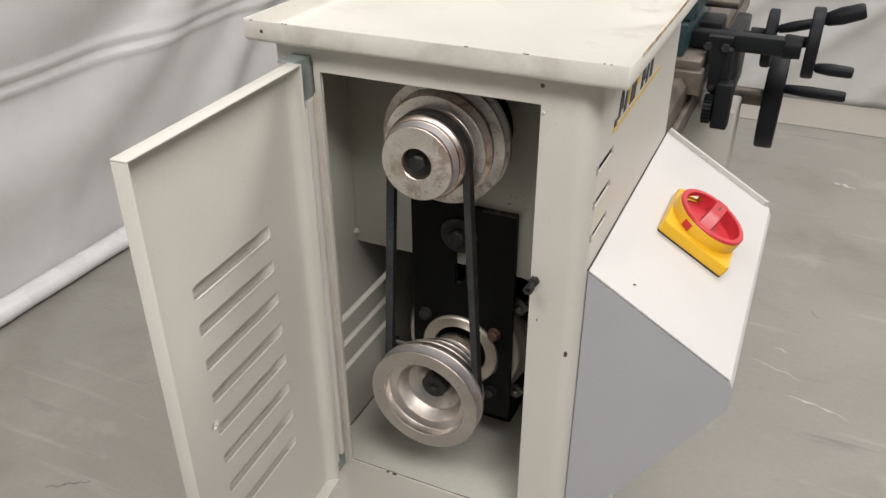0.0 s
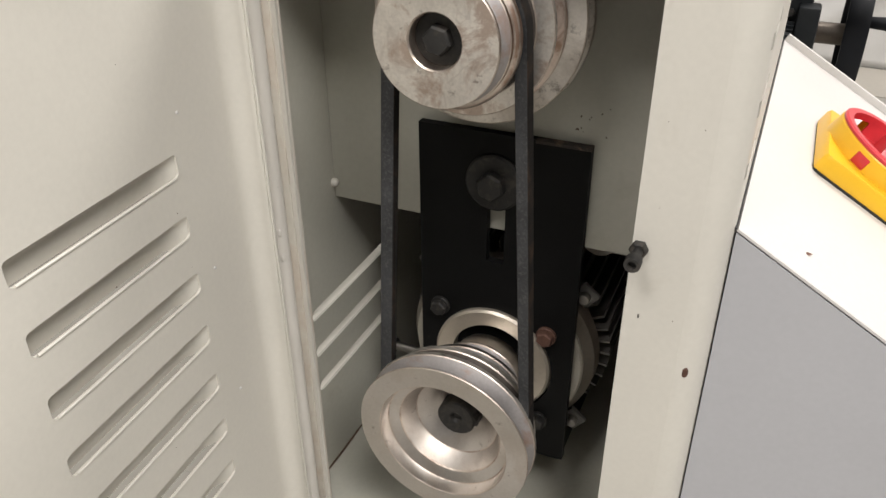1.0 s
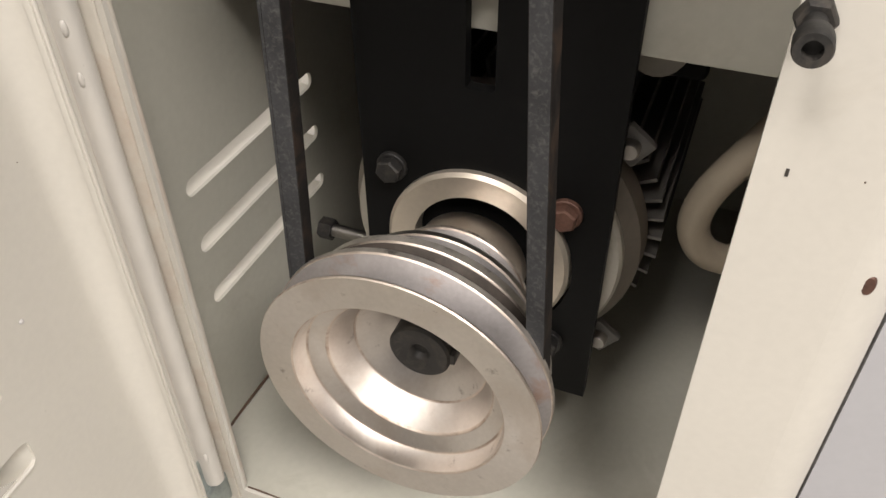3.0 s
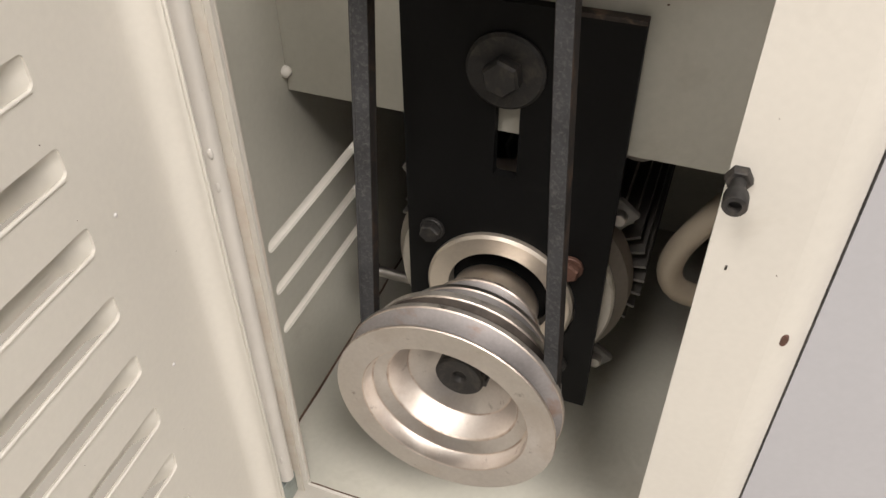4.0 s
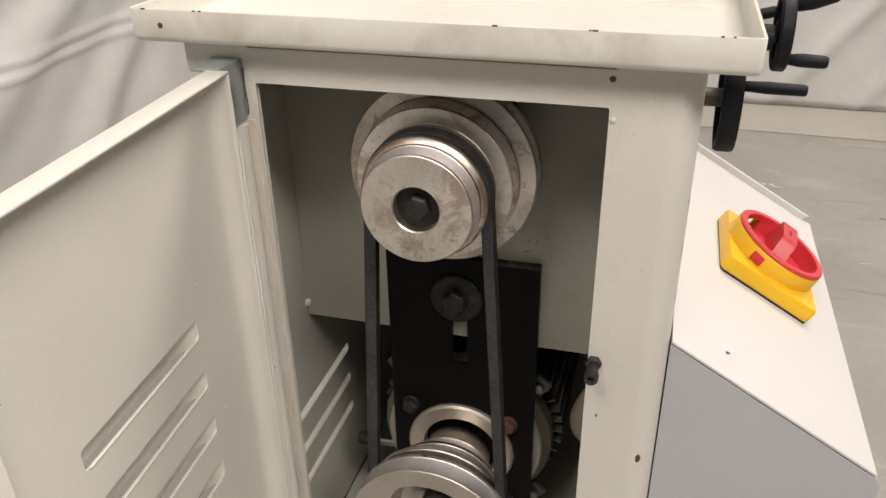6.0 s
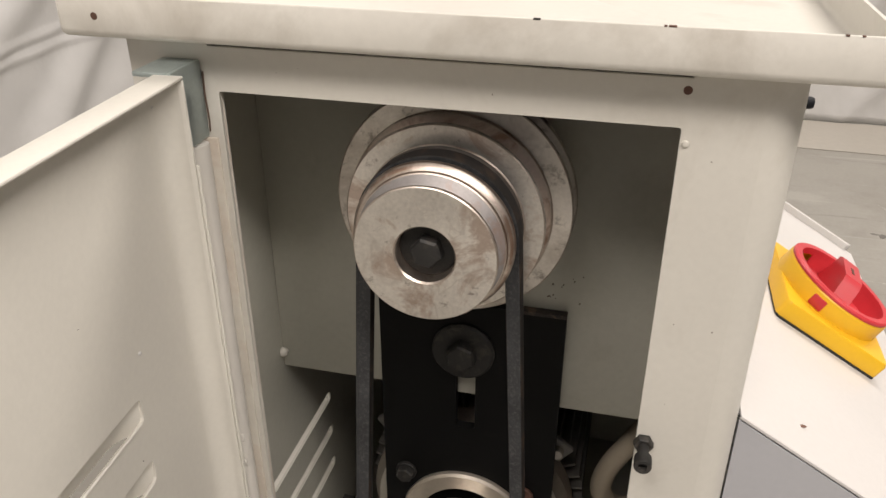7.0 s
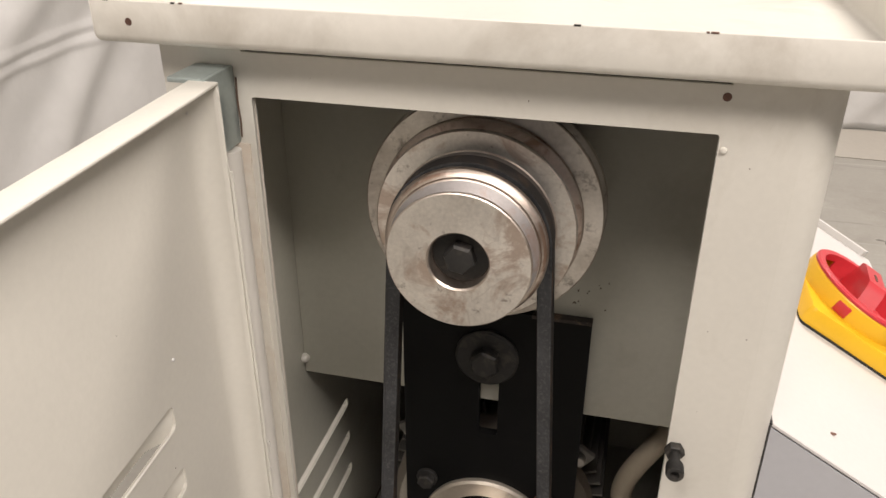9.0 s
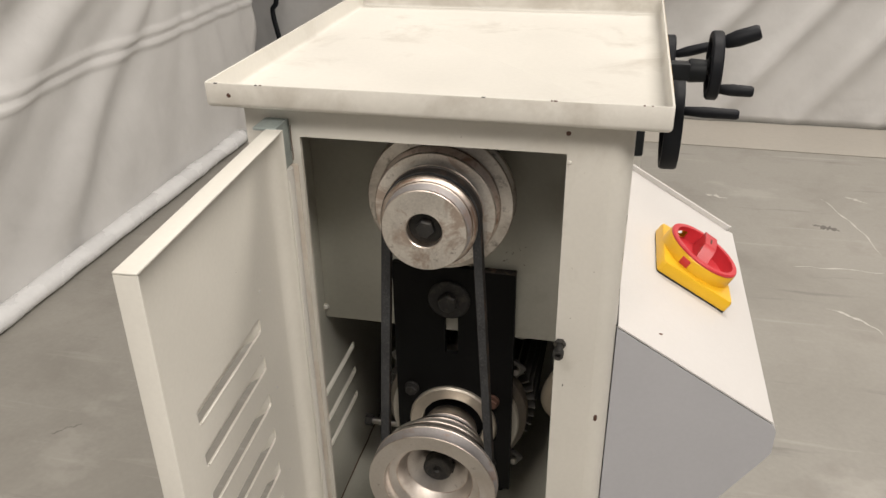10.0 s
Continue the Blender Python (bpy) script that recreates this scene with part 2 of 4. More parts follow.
# Unseen ceiling, greyed so that it throws little light back down.
CEIL = mat("ceiling_low_bounce_grey", (0.30, 0.295, 0.29), 0.8, var=0.04, scale=2)


def curtain_material():
    m = mat("grey_vinyl_curtain", (0.60, 0.59, 0.575), 0.42, var=0.06, scale=1.8, fine=9, bump=0.5, dist=0.010,
            stain=(0.44, 0.43, 0.415), stain_scale=2.2, stain_lo=0.52, stain_hi=0.75, stain_amt=0.4)
    return m


CURTAIN = curtain_material()
# Unseen side curtains, kept near black to cut bounce on the machine.
CURTAIN_LOW_BOUNCE = mat("low_bounce_curtain", (0.085, 0.085, 0.088), 0.55, var=0.06, scale=1.8, fine=9, bump=0.4, dist=0.008)
PALE_STRIP = mat("pale_beige_strip", (0.40, 0.37, 0.325), 0.4, var=0.06, scale=2.5, fine=40, bump=0.2, dist=0.002)
GROOVE = mat("polished_groove", (0.58, 0.51, 0.45), 0.45, metal=1.0, var=0.12, scale=40, fine=500, bump=0.04, dist=0.0003,
             stain=(0.16, 0.10, 0.07), stain_scale=36, stain_lo=0.5, stain_hi=0.68, stain_amt=0.7)


def floor_material():
    """Grey painted concrete with scuffs and scratches."""
    m = mat("grey_painted_concrete", (0.30, 0.285, 0.255), 0.42, var=0.08, scale=1.4, fine=70, bump=0.08, dist=0.0008,
            stain=(0.205, 0.19, 0.165), stain_scale=1.7, stain_lo=0.5, stain_hi=0.72, stain_amt=0.55)
    n, l = nodes_of(m)
    b = n["Principled BSDF"]
    src = b.inputs["Base Color"].links[0].from_socket
    tc = n.new("ShaderNodeTexCoord")
    for ang, sx, sy, lo, hi, col, amt in ((35, 0.8, 9.0, 0.61, 0.72, (0.48, 0.46, 0.42), 0.35), (-48, 0.7, 14.0, 0.62, 0.72, (0.47, 0.45, 0.42), 0.35),
                                          (80, 1.6, 2.2, 0.60, 0.68, (0.47, 0.45, 0.41), 0.3), (15, 1.0, 10.0, 0.62, 0.72, (0.12, 0.115, 0.105), 0.5), (60, 1.2, 1.6, 0.56, 0.70, (0.19, 0.17, 0.145), 0.5)):
        mp = n.new("ShaderNodeMapping")
        mp.inputs["Rotation"].default_value = (0, 0, radians(ang))
        mp.inputs["Scale"].default_value = (sx, sy, 1)
        mp.inputs["Location"].default_value = (ang * 0.37, ang * 0.11, 0)
        l.new(tc.outputs["Object"], mp.inputs[0])
        ns = n.new("ShaderNodeTexNoise")
        ns.inputs["Scale"].default_value, ns.inputs["Detail"].default_value, ns.inputs["Roughness"].default_value = 1.6, 7, 0.6
        l.new(mp.outputs[0], ns.inputs["Vector"])
        mr = n.new("ShaderNodeMapRange")
        mr.inputs["From Min"].default_value, mr.inputs["From Max"].default_value, mr.inputs["To Max"].default_value = lo, hi, amt
        l.new(ns.outputs["Fac"], mr.inputs["Value"])
        mx = n.new("ShaderNodeMixRGB")
        l.new(mr.outputs[0], mx.inputs[0])
        l.new(src, mx.inputs[1])
        mx.inputs[2].default_value = (*col, 1)
        src = mx.outputs[0]
    l.new(src, b.inputs["Base Color"])
    return m


FLOOR = floor_material()
SCUFF = mat("pale_scuff", (0.50, 0.48, 0.44), 0.6, var=0.12, scale=20, fine=120)
DARK_SCUFF = mat("dark_scuff", (0.15, 0.14, 0.125), 0.6, var=0.2, scale=20, fine=120)

# ---- mesh helpers ----
WORLD_AT = {}


def thing(name, at, label, category, group="", kind=""):
    ob = new(name)
    ob.location = at
    WORLD_AT[ob.name] = Vector(at)
    return tagged(ob, label, category, group, kind)


def part(name, bm, material, parent=None, label="", at=(0, 0, 0), smooth=35, second=None):
    """Links a bmesh, drawn round the world point `at`, as one mesh object under a thing or part."""
    bmesh.ops.recalc_face_normals(bm, faces=bm.faces)
    me = bpy.data.meshes.new(name)
    bm.to_mesh(me)
    bm.free()
    me.materials.append(material)
    for p in me.polygons:
        p.use_smooth = True
    if second:
        me.materials.append(second)
        for p in me.polygons:
            if abs(p.normal.y) < 0.93:
                p.material_index = 1
    me.set_sharp_from_angle(angle=radians(smooth))
    ob = new(name, me)
    at = Vector(at)
    WORLD_AT[ob.name] = at
    if parent:
        ob.parent = parent
        ob.location = at - WORLD_AT[parent.name]
    else:
        ob.location = at
    return tagged(ob, label)


def box(x0, x1, y0, y1, z0, z1, bevel=0.0, seg=2, bm=None, m=None):
    bm = bm or bmesh.new()
    r = bmesh.ops.create_cube(bm, size=1)
    for v in r["verts"]:
        v.co = Vector(((x0 + x1) / 2 + v.co.x * (x1 - x0), (y0 + y1) / 2 + v.co.y * (y1 - y0), (z0 + z1) / 2 + v.co.z * (z1 - z0)))
    if bevel:
        es = {e for v in r["verts"] for e in v.link_edges}
        g = bmesh.ops.bevel(bm, geom=list(es), offset=bevel, segments=seg, affect="EDGES", profile=0.5)
        vs = {v for f in g["faces"] for v in f.verts} | {v for v in r["verts"] if v.is_valid}
    else:
        vs = set(r["verts"])
    if m:
        bmesh.ops.transform(bm, matrix=m, verts=list(vs))
    return bm


def revolve(profile, seg=72, axis="y", bm=None, m=None, close=False):
    """Turns (radius, height) pairs round an axis."""
    bm = bm or bmesh.new()
    rows = []
    for r, h in profile:
        row = []
        for i in range(seg if r > 1e-6 else 1):
            a = 2 * math.pi * i / seg
            c = {"y": (r * math.cos(a), h, r * math.sin(a)), "x": (h, r * math.cos(a), r * math.sin(a)), "z": (r * math.cos(a), r * math.sin(a), h)}[axis]
            v = bm.verts.new(m @ Vector(c) if m else c)
            row.append(v)
        rows.append(row)
    pairs = list(zip(rows, rows[1:])) + ([(rows[-1], rows[0])] if close else [])
    for a, b in pairs:
        k = max(len(a), len(b))
        if k == 1:
            continue
        for i in range(k):
            q = [a[i % len(a)], a[(i + 1) % len(a)], b[(i + 1) % len(b)], b[i % len(b)]]
            u = []
            for v in q:
                if v not in u:
                    u.append(v)
            if len(u) > 2:
                bm.faces.new(u)
    return bm


def tube(points, radius, seg=14, bm=None):
    """A round rod or hose through points, smoothed."""
    bm = bm or bmesh.new()
    pts = [Vector(p) for p in points]
    fine = []
    for i in range(len(pts) - 1):
        p0, p1, p2, p3 = pts[max(i - 1, 0)], pts[i], pts[i + 1], pts[min(i + 2, len(pts) - 1)]
        n = 8 if len(pts) > 2 else 1
        for k in range(n):
            t = k / n
            fine.append(0.5 * ((2 * p1) + (p2 - p0) * t + (2 * p0 - 5 * p1 + 4 * p2 - p3) * t * t + (3 * p1 - p0 - 3 * p2 + p3) * t ** 3))
    fine.append(pts[-1])
    up, rows = Vector((0.13, 0.31, 0.94)), []
    for i, p in enumerate(fine):
        d = (fine[min(i + 1, len(fine) - 1)] - fine[max(i - 1, 0)]).normalized()
        u = d.cross(up).normalized()
        w = d.cross(u)
        rows.append([bm.verts.new(p + radius * (u * math.cos(2 * math.pi * k / seg) + w * math.sin(2 * math.pi * k / seg))) for k in range(seg)])
    for a, b in zip(rows, rows[1:]):
        for k in range(seg):
            bm.faces.new((a[k], a[(k + 1) % seg], b[(k + 1) % seg], b[k]))
    bm.faces.new(rows[0][::-1])
    bm.faces.new(rows[-1])
    return bm


def rounded_loop(u0, u1, v0, v1, r, n=5):
    out = []
    for cu, cv, a0 in ((u1 - r, v1 - r, 0), (u0 + r, v1 - r, 90), (u0 + r, v0 + r, 180), (u1 - r, v0 + r, 270)):
        for k in range(n + 1):
            a = radians(a0 + 90 * k / n)
            out.append((cu + r * math.cos(a), cv + r * math.sin(a)))
    return out


def circle_loop(cu, cv, r, n=40):
    return [(cu + r * math.cos(2 * math.pi * k / n), cv + r * math.sin(2 * math.pi * k / n)) for k in range(n)]


def plate(loops, thick, to_world, bm=None):
    """A sheet with holes: the first loop is its outline; to_world(u, v, w) places it, w runs through the thickness."""
    bm = bm or bmesh.new()
    flat = bmesh.new()
    edges = []
    for lp in loops:
        vs = [flat.verts.new((u, v, 0)) for u, v in lp]
        edges += [flat.edges.new((vs[i], vs[(i + 1) % len(vs)])) for i in range(len(vs))]
    bmesh.ops.triangle_fill(flat, use_beauty=True, use_dissolve=False, edges=edges, normal=(0, 0, 1))
    flat.verts.index_update()
    tris = [[v.index for v in f.verts] for f in flat.faces]
    rim = [[v.index for v in e.verts] for e in flat.edges if len(e.link_faces) == 1]
    co = [v.co.copy() for v in flat.verts]
    flat.free()
    lo = [bm.verts.new(to_world(c.x, c.y, 0)) for c in co]
    hi = [bm.verts.new(to_world(c.x, c.y, thick)) for c in co]
    for t in tris:
        bm.faces.new([hi[i] for i in t])
        bm.faces.new([lo[i] for i in reversed(t)])
    for a, b in rim:
        bm.faces.new((lo[a], lo[b], hi[b], hi[a]))
    return bm


def prism(profile, y0, y1, bm=None):
    """A closed (x, z) outline run along y."""
    return plate([profile], y1 - y0, lambda u, v, w: (u, y0 + w, v), bm)


def hex_head(r, h, m, bm=None):
    """A chamfered hexagon bolt head along -y from the origin of m."""
    bm = bm or bmesh.new()
    ring = [(1.0, 0), (1.0, -h * 0.8), (0.86, -h)]
    rows = [[bm.verts.new(m @ Vector((r * k * math.cos(radians(60 * i)), y, r * k * math.sin(radians(60 * i))))) for i in range(6)] for k, y in ring]
    for a, b in zip(rows, rows[1:]):
        for i in range(6):
            bm.faces.new((a[i], a[(i + 1) % 6], b[(i + 1) % 6], b[i]))
    bm.faces.new(rows[-1])
    bm.faces.new(rows[0][::-1])
    return bm


# ---- measures of the machine ----
OX0, OX1, OZ0, OZ1 = -0.1274, 0.1316, 0.557, 1.1458      # door opening in the face y = 0
CX0, CX1, CZ1, CYB = -0.182, 0.1915, 1.1735, 0.45        # cabinet body
UP = Vector((0.0, 0.0, 1.0643))                          # spindle axis
LOW = Vector((0.0, 0.0, 0.7255))                         # motor axis


# ---- room ----
FLOOR_OB = None


def build_floor():
    bm = bmesh.new()
    bmesh.ops.create_grid(bm, x_segments=40, y_segments=40, size=1)
    for v in bm.verts:
        v.co = Vector(((ROOM_X0 - 0.6) + (v.co.x + 1) / 2 * (ROOM_X1 - ROOM_X0 + 1.2), ROOM_Y0 - 0.6 + (v.co.y + 1) / 2 * (ROOM_Y1 - ROOM_Y0 + 1.2), 0))
    ob = part("floor", bm, FLOOR)
    global FLOOR_OB
    FLOOR_OB = ob
    tagged(ob, "grey painted concrete floor with scuffs and pale scratches", "floor", kind="structure")
    bm = box(ROOM_X0 - 0.6, ROOM_X1 + 0.6, ROOM_Y0 - 0.6, ROOM_Y1 + 0.6, ROOM_H, ROOM_H + 0.1)
    tagged(part("ceiling", bm, CEIL), "unseen grey ceiling added to close the room and cut bounce", "ceiling", kind="structure")


CREASE = (0.683, 0.003)


def curtain(name, p0, p1, inward, height, seed, label, amp=0.035, material=None, fan=None):
    """A hanging vinyl curtain from p0 to p1 with soft folds and slanting creases."""
    p0, p1, inward = Vector(p0), Vector(p1), Vector(inward)
    length = (p1 - p0).length
    nu, nv = int(length / 0.025), 300 if fan else 110
    bm = bmesh.new()
    grid = []
    for i in range(nu + 1):
        col = []
        for j in range(nv + 1):
            u, v = i / nu, j / nv
            s, z = u * length, 0.002 + (v ** 2.2 if fan else v) * (height - 0.002)
            lean = s - 0.9 * z + 0.25 * noise.noise(Vector((s * 0.7, z * 0.5, seed)))
            ph = lean * 7.5 + 1.4 * noise.noise(Vector((s * 0.9, seed, 0.3)))
            if fan:                                   # folds that spread from a pinched point
                ph = 11 * math.atan2(fan[0] - s, fan[1] - z) + 2.6 * noise.noise(Vector((s * 0.8, z * 0.6, seed)))
            ridge = (1 - abs(math.sin(ph))) ** 2.2 - 0.3
            if fan:
                ridge = 0.5 * math.cos(2 * ph) + 0.22 * math.cos(3.3 * ph + 1.0)
            d = amp * ridge * (0.75 + 0.8 * noise.noise(Vector((s * 0.8, z * 0.35, seed + 3))))
            d += 0.035 * noise.noise(Vector((s * 1.6, z * 1.1, seed + 9)))
            for off in (0.0, -0.045):
                cr = (z - CREASE[0] - off - CREASE[1] * (s - 5.0)) / 0.013
                d += 0.012 * math.exp(-cr * cr)
            d += 0.012 * noise.noise(Vector((s * 4.0, z * 2.5, seed)))
            d *= 0.45 + 0.55 * min(1, z / 0.5)
            col.append(bm.verts.new(p0 + (p1 - p0) * u + inward * d + Vector((0, 0, z))))
        grid.append(col)
    for a, b in zip(grid, grid[1:]):
        for j in range(nv):
            bm.faces.new((a[j], b[j], b[j + 1], a[j + 1]))
    ob = part(name, bm, material or CURTAIN, smooth=180)
    mod = ob.modifiers.new("cloth_thickness", "SOLIDIFY")
    mod.thickness = 0.003
    return tagged(ob, label, "curtain", kind="structure")


def hem_tube(p0, p1, r, seed, label):
    bm = bmesh.new()
    p0, p1 = Vector(p0), Vector(p1)
    n, seg = 160, 18
    d = (p1 - p0).normalized()
    side = d.cross(Vector((0, 0, 1)))
    rows = []
    for i in range(n + 1):
        s = i / n
        rr = r * (1 + 0.14 * noise.noise(Vector((s * 34, seed, 0))) + 0.05 * noise.noise(Vector((s * 110, seed, 2))))
        c = p0.lerp(p1, s) + Vector((0, 0, r))
        rows.append([bm.verts.new(c + side * rr * 1.1 * math.cos(2 * math.pi * k / seg) + Vector((0, 0, rr * 0.95 * math.sin(2 * math.pi * k / seg)))) for k in range(seg)])
    for a, b in zip(rows, rows[1:]):
        for k in range(seg):
            bm.faces.new((a[k], a[(k + 1) % seg], b[(k + 1) % seg], b[k]))
    bm.faces.new(rows[0]), bm.faces.new(rows[-1])
    return tagged(part("curtain_hem", bm, WHITE_TUBE, smooth=180), label, "curtain hem", kind="structure")


build_floor()


def floor_mark(p, q, width, seed, material, bend=0.0):
    """A scuff on the floor paint: a ragged, very thin strip."""
    p, q = Vector((*p, 0)), Vector((*q, 0))
    side = Vector((-(q - p).y, (q - p).x, 0)).normalized()
    bm = bmesh.new()
    n, rows = 26, []
    for i in range(n + 1):
        u = i / n
        c = p.lerp(q, u) + side * (bend * math.sin(math.pi * u) + 0.012 * noise.noise(Vector((u * 5, seed, 0))))
        h = width * max(0.08, math.sin(math.pi * u) ** 0.5 * (0.5 + 0.9 * noise.noise(Vector((u * 13, seed, 4)))))
        rows.append([bm.verts.new(c + side * k * h + Vector((0, 0, z))) for k, z in ((-1, 0.0001), (-0.6, 0.0006), (0.6, 0.0006), (1, 0.0001))])
    for a, b in zip(rows, rows[1:]):
        for k in range(3):
            bm.faces.new((a[k], b[k], b[k + 1], a[k + 1]))
    part("paint_scuff", bm, material, FLOOR_OB)


for k, (p, q, w, mt, bend) in enumerate((((1.046, 2.69), (1.17, 2.20), 0.006, SCUFF, 0.02), ((0.846, 2.045), (1.144, 2.049), 0.006, SCUFF, 0.01), ((0.899, 1.762), (1.041, 1.638), 0.008, SCUFF, 0.02),
                                         ((0.399, 1.294), (0.54, 1.237), 0.003, SCUFF, 0.004), ((0.455, 1.372), (0.49, 1.355), 0.005, SCUFF, 0.006), ((0.50, 1.16), (0.66, 1.12), 0.006, SCUFF, 0.015),
                                         ((0.97, 2.42), (1.065, 2.38), 0.026, DARK_SCUFF, 0.0), ((0.541, 1.610), (0.567, 1.581), 0.002, DARK_SCUFF, 0.0), ((0.58, 2.66), (0.66, 2.62), 0.014, SCUFF, 0.0),
                                         ((1.15, 2.73), (1.23, 2.68), 0.015, SCUFF, 0.0), ((-1.05, 0.10), (-0.97, 0.16), 0.004, DARK_SCUFF, 0.0), ((-1.22, 0.70), (-1.16, 0.75), 0.004, DARK_SCUFF, 0.0))):
    floor_mark(p, q, w, k * 3.7, mt, bend)
curtain("curtain_west", (-1.80, ROOM_Y0, 0), (-1.72, 3.22, 0), (1, 0, 0), ROOM_H, 1.0, "grey vinyl curtain with soft folds and a slanting crease", 0.042, fan=(2.75 - ROOM_Y0, 1.25))
hem_tube((-1.73, ROOM_Y0, 0), (-1.69, 2.9, 0), 0.036, 2.0, "white wrinkled vinyl hem roll lying on the floor")
curtain("curtain_north", (-2.4, 3.68, 0), (ROOM_X1, 3.68, 0), (0, -1, 0), ROOM_H, 5.0, "grey vinyl curtain hanging behind the lathe", 0.05)
curtain("unseen_curtain_east", (ROOM_X1, ROOM_Y0, 0), (ROOM_X1, ROOM_Y1, 0), (-1, 0, 0), ROOM_H, 8.0, "unseen dark curtain added to cut bounced light", 0.04, CURTAIN_LOW_BOUNCE)
curtain("unseen_curtain_south", (-2.4, ROOM_Y0, 0), (ROOM_X1, ROOM_Y0, 0), (0, 1, 0), ROOM_H, 11.0, "unseen dark curtain added to cut bounced light", 0.04, CURTAIN_LOW_BOUNCE)


# Thin strip, paler than the floor, along the foot of the north curtain.
bm = plate([[(-1.6, 3.22), (0.4, 3.27), (1.6, 3.24), (3.3, 3.28), (3.3, 3.66), (-1.6, 3.66)]], 0.003, lambda u, v, w: (u, v, 0.001 + w))
tagged(part("pale_floor_strip", bm, PALE_STRIP), "pale beige strip on the floor before the far curtain", "curtain flap", kind="structure")


# ---- lathe cabinet ----
def build_cabinet():
    cab = thing("lathe_cabinet", (0, 0.22, 0), "cream enamelled sheet-steel lathe headstock cabinet with its door open", "machine cabinet")
    t = 0.0025
    # front frame: one folded sheet with the opening cut out, its right edge rolled round into the side
    bm = plate([[(CX0, 0.02), (0.172, 0.02), (0.172, CZ1 + 0.003), (0.134, CZ1 + 0.003), (0.134, CZ1 - 0.0018), (-0.131, CZ1 - 0.0018), (-0.131, CZ1 + 0.003), (CX0, CZ1 + 0.003)], rounded_loop(OX0, OX1, OZ0, OZ1, 0.0015, 2)], t, lambda u, v, w: (u, w, v))
    part("front_frame", bm, CREAM, cab)
    # Black strip added to give the shaded gap under the tray its line.
    part("tray_gap_shade", box(-0.1305, 0.1335, 0.004, 0.011, CZ1 - 0.014, CZ1 + 0.0026, 0.0006), GASKET_AND_GAP, cab, "dark strip standing in for shade in the tray gap")
    # rolled corner and right side with three vent slots
    vent_z, vh = (1.0775, 1.0375, 0.9975), 0.005
    levels = [0.02] + [q for z in vent_z[::-1] for q in (z - vh, z + vh)] + [CZ1 + 0.003]
    bm = bmesh.new()
    cols = []
    for rad in (0.02, 0.02 - t):
        cols.append([[bm.verts.new((0.1715 + rad * math.sin(radians(a)), 0.02 - rad * math.cos(radians(a)), z)) for z in levels] for a in range(0, 91, 9)])
    for c in cols:
        for k, (a, b) in enumerate(zip(c, c[1:])):
            for q in range(len(levels) - 1):
                if not (q % 2 == 1 and k >= 8):
                    bm.faces.new((a[q], b[q], b[q + 1], a[q + 1]))
    part("rolled_corner", bm, CREAM, cab, smooth=60)
    slots = [rounded_loop(0.0201, 0.082, z - vh, z + vh, 0.0005) for z in vent_z]
    bm = plate([[(0.0195, 0.02), (CYB, 0.02), (CYB, CZ1), (0.0195, CZ1)]] + slots, t, lambda u, v, w: (CX1 - w, u, v))
    part("side_panel", bm, CREAM, cab)
    # Added sheet: its black stands in for the shaded inside behind the vents.
    part("vent_shade_sheet", box(CX1 - 0.010, CX1 - 0.0065, 0.021, 0.092, 0.982, 1.094, 0.0006), BLACK_STEEL, cab, "black sheet added for the shade behind the side vents")
    # left side with three long slots
    slots = [rounded_loop(0.0605, 0.212, z - 0.0062, z + 0.0062, 0.006) for z in (0.757, 0.7135, 0.670)]
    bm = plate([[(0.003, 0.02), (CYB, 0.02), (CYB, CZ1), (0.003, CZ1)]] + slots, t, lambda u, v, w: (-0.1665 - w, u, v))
    part("side_panel", bm, CREAM_SHADED, cab)
    for z in (0.757, 0.7135, 0.670):
        bm = plate([[(0.0605, 0.0), (0.212, 0.0), (0.208, 0.0145), (0.0645, 0.0145)]], 0.001, lambda u, v, w: (-0.1690 - v, u, z - 0.0074 + 0.30 * v + w))
        part("vent_scoop", bm, CREAM, cab, "pressed scoop below the side vent")
    part("corner_post", box(CX0, -0.1715, t, 0.03, 0.02, CZ1, 0.001), CREAM, cab)
    part("back_panel", box(-0.169, CX1 - t, CYB - t, CYB, 0.02, CZ1), CREAM_SHADED, cab)
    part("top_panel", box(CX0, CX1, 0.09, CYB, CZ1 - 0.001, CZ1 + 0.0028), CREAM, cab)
    part("inner_floor", box(-0.1663, CX1 - t - 0.0005, t + 0.0005, CYB - t - 0.0005, OZ0 - 0.005, OZ0 - 0.001, 0.0008), CREAM_SHADED, cab, "cream shelf under the motor, chipped along its front edge")
    part("plinth", box(CX0 + 0.005, CX1 - 0.005, 0.012, CYB - 0.01, 0, 0.02), BLACK_STEEL, cab)
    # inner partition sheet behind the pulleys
    part("partition", box(-0.1663, CX1 - t - 0.0005, 0.1185, 0.1210, 0.861, CZ1 - 0.0015, 0.0006), CREAM_SHADED, cab)
    bm = bmesh.new()
    bmesh.ops.create_icosphere(bm, subdivisions=2, radius=0.0045, matrix=Matrix.Translation((-0.1650, 0.1165, 0.8765)))
    part("weld_blob", bm, CREAM, cab)
    # grime in the inner seams and grease thrown on the partition
    rnd = random.Random(12)
    for p, q in (((-0.1655, 0.008, OZ0), (-0.1655, 0.30, OZ0)),):
        p, q = Vector(p), Vector(q)
        pts = [p.lerp(q, k / 14) + Vector((rnd.uniform(-0.0006, 0.0004), 0, rnd.uniform(-0.0004, 0.0003))) for k in range(15)]
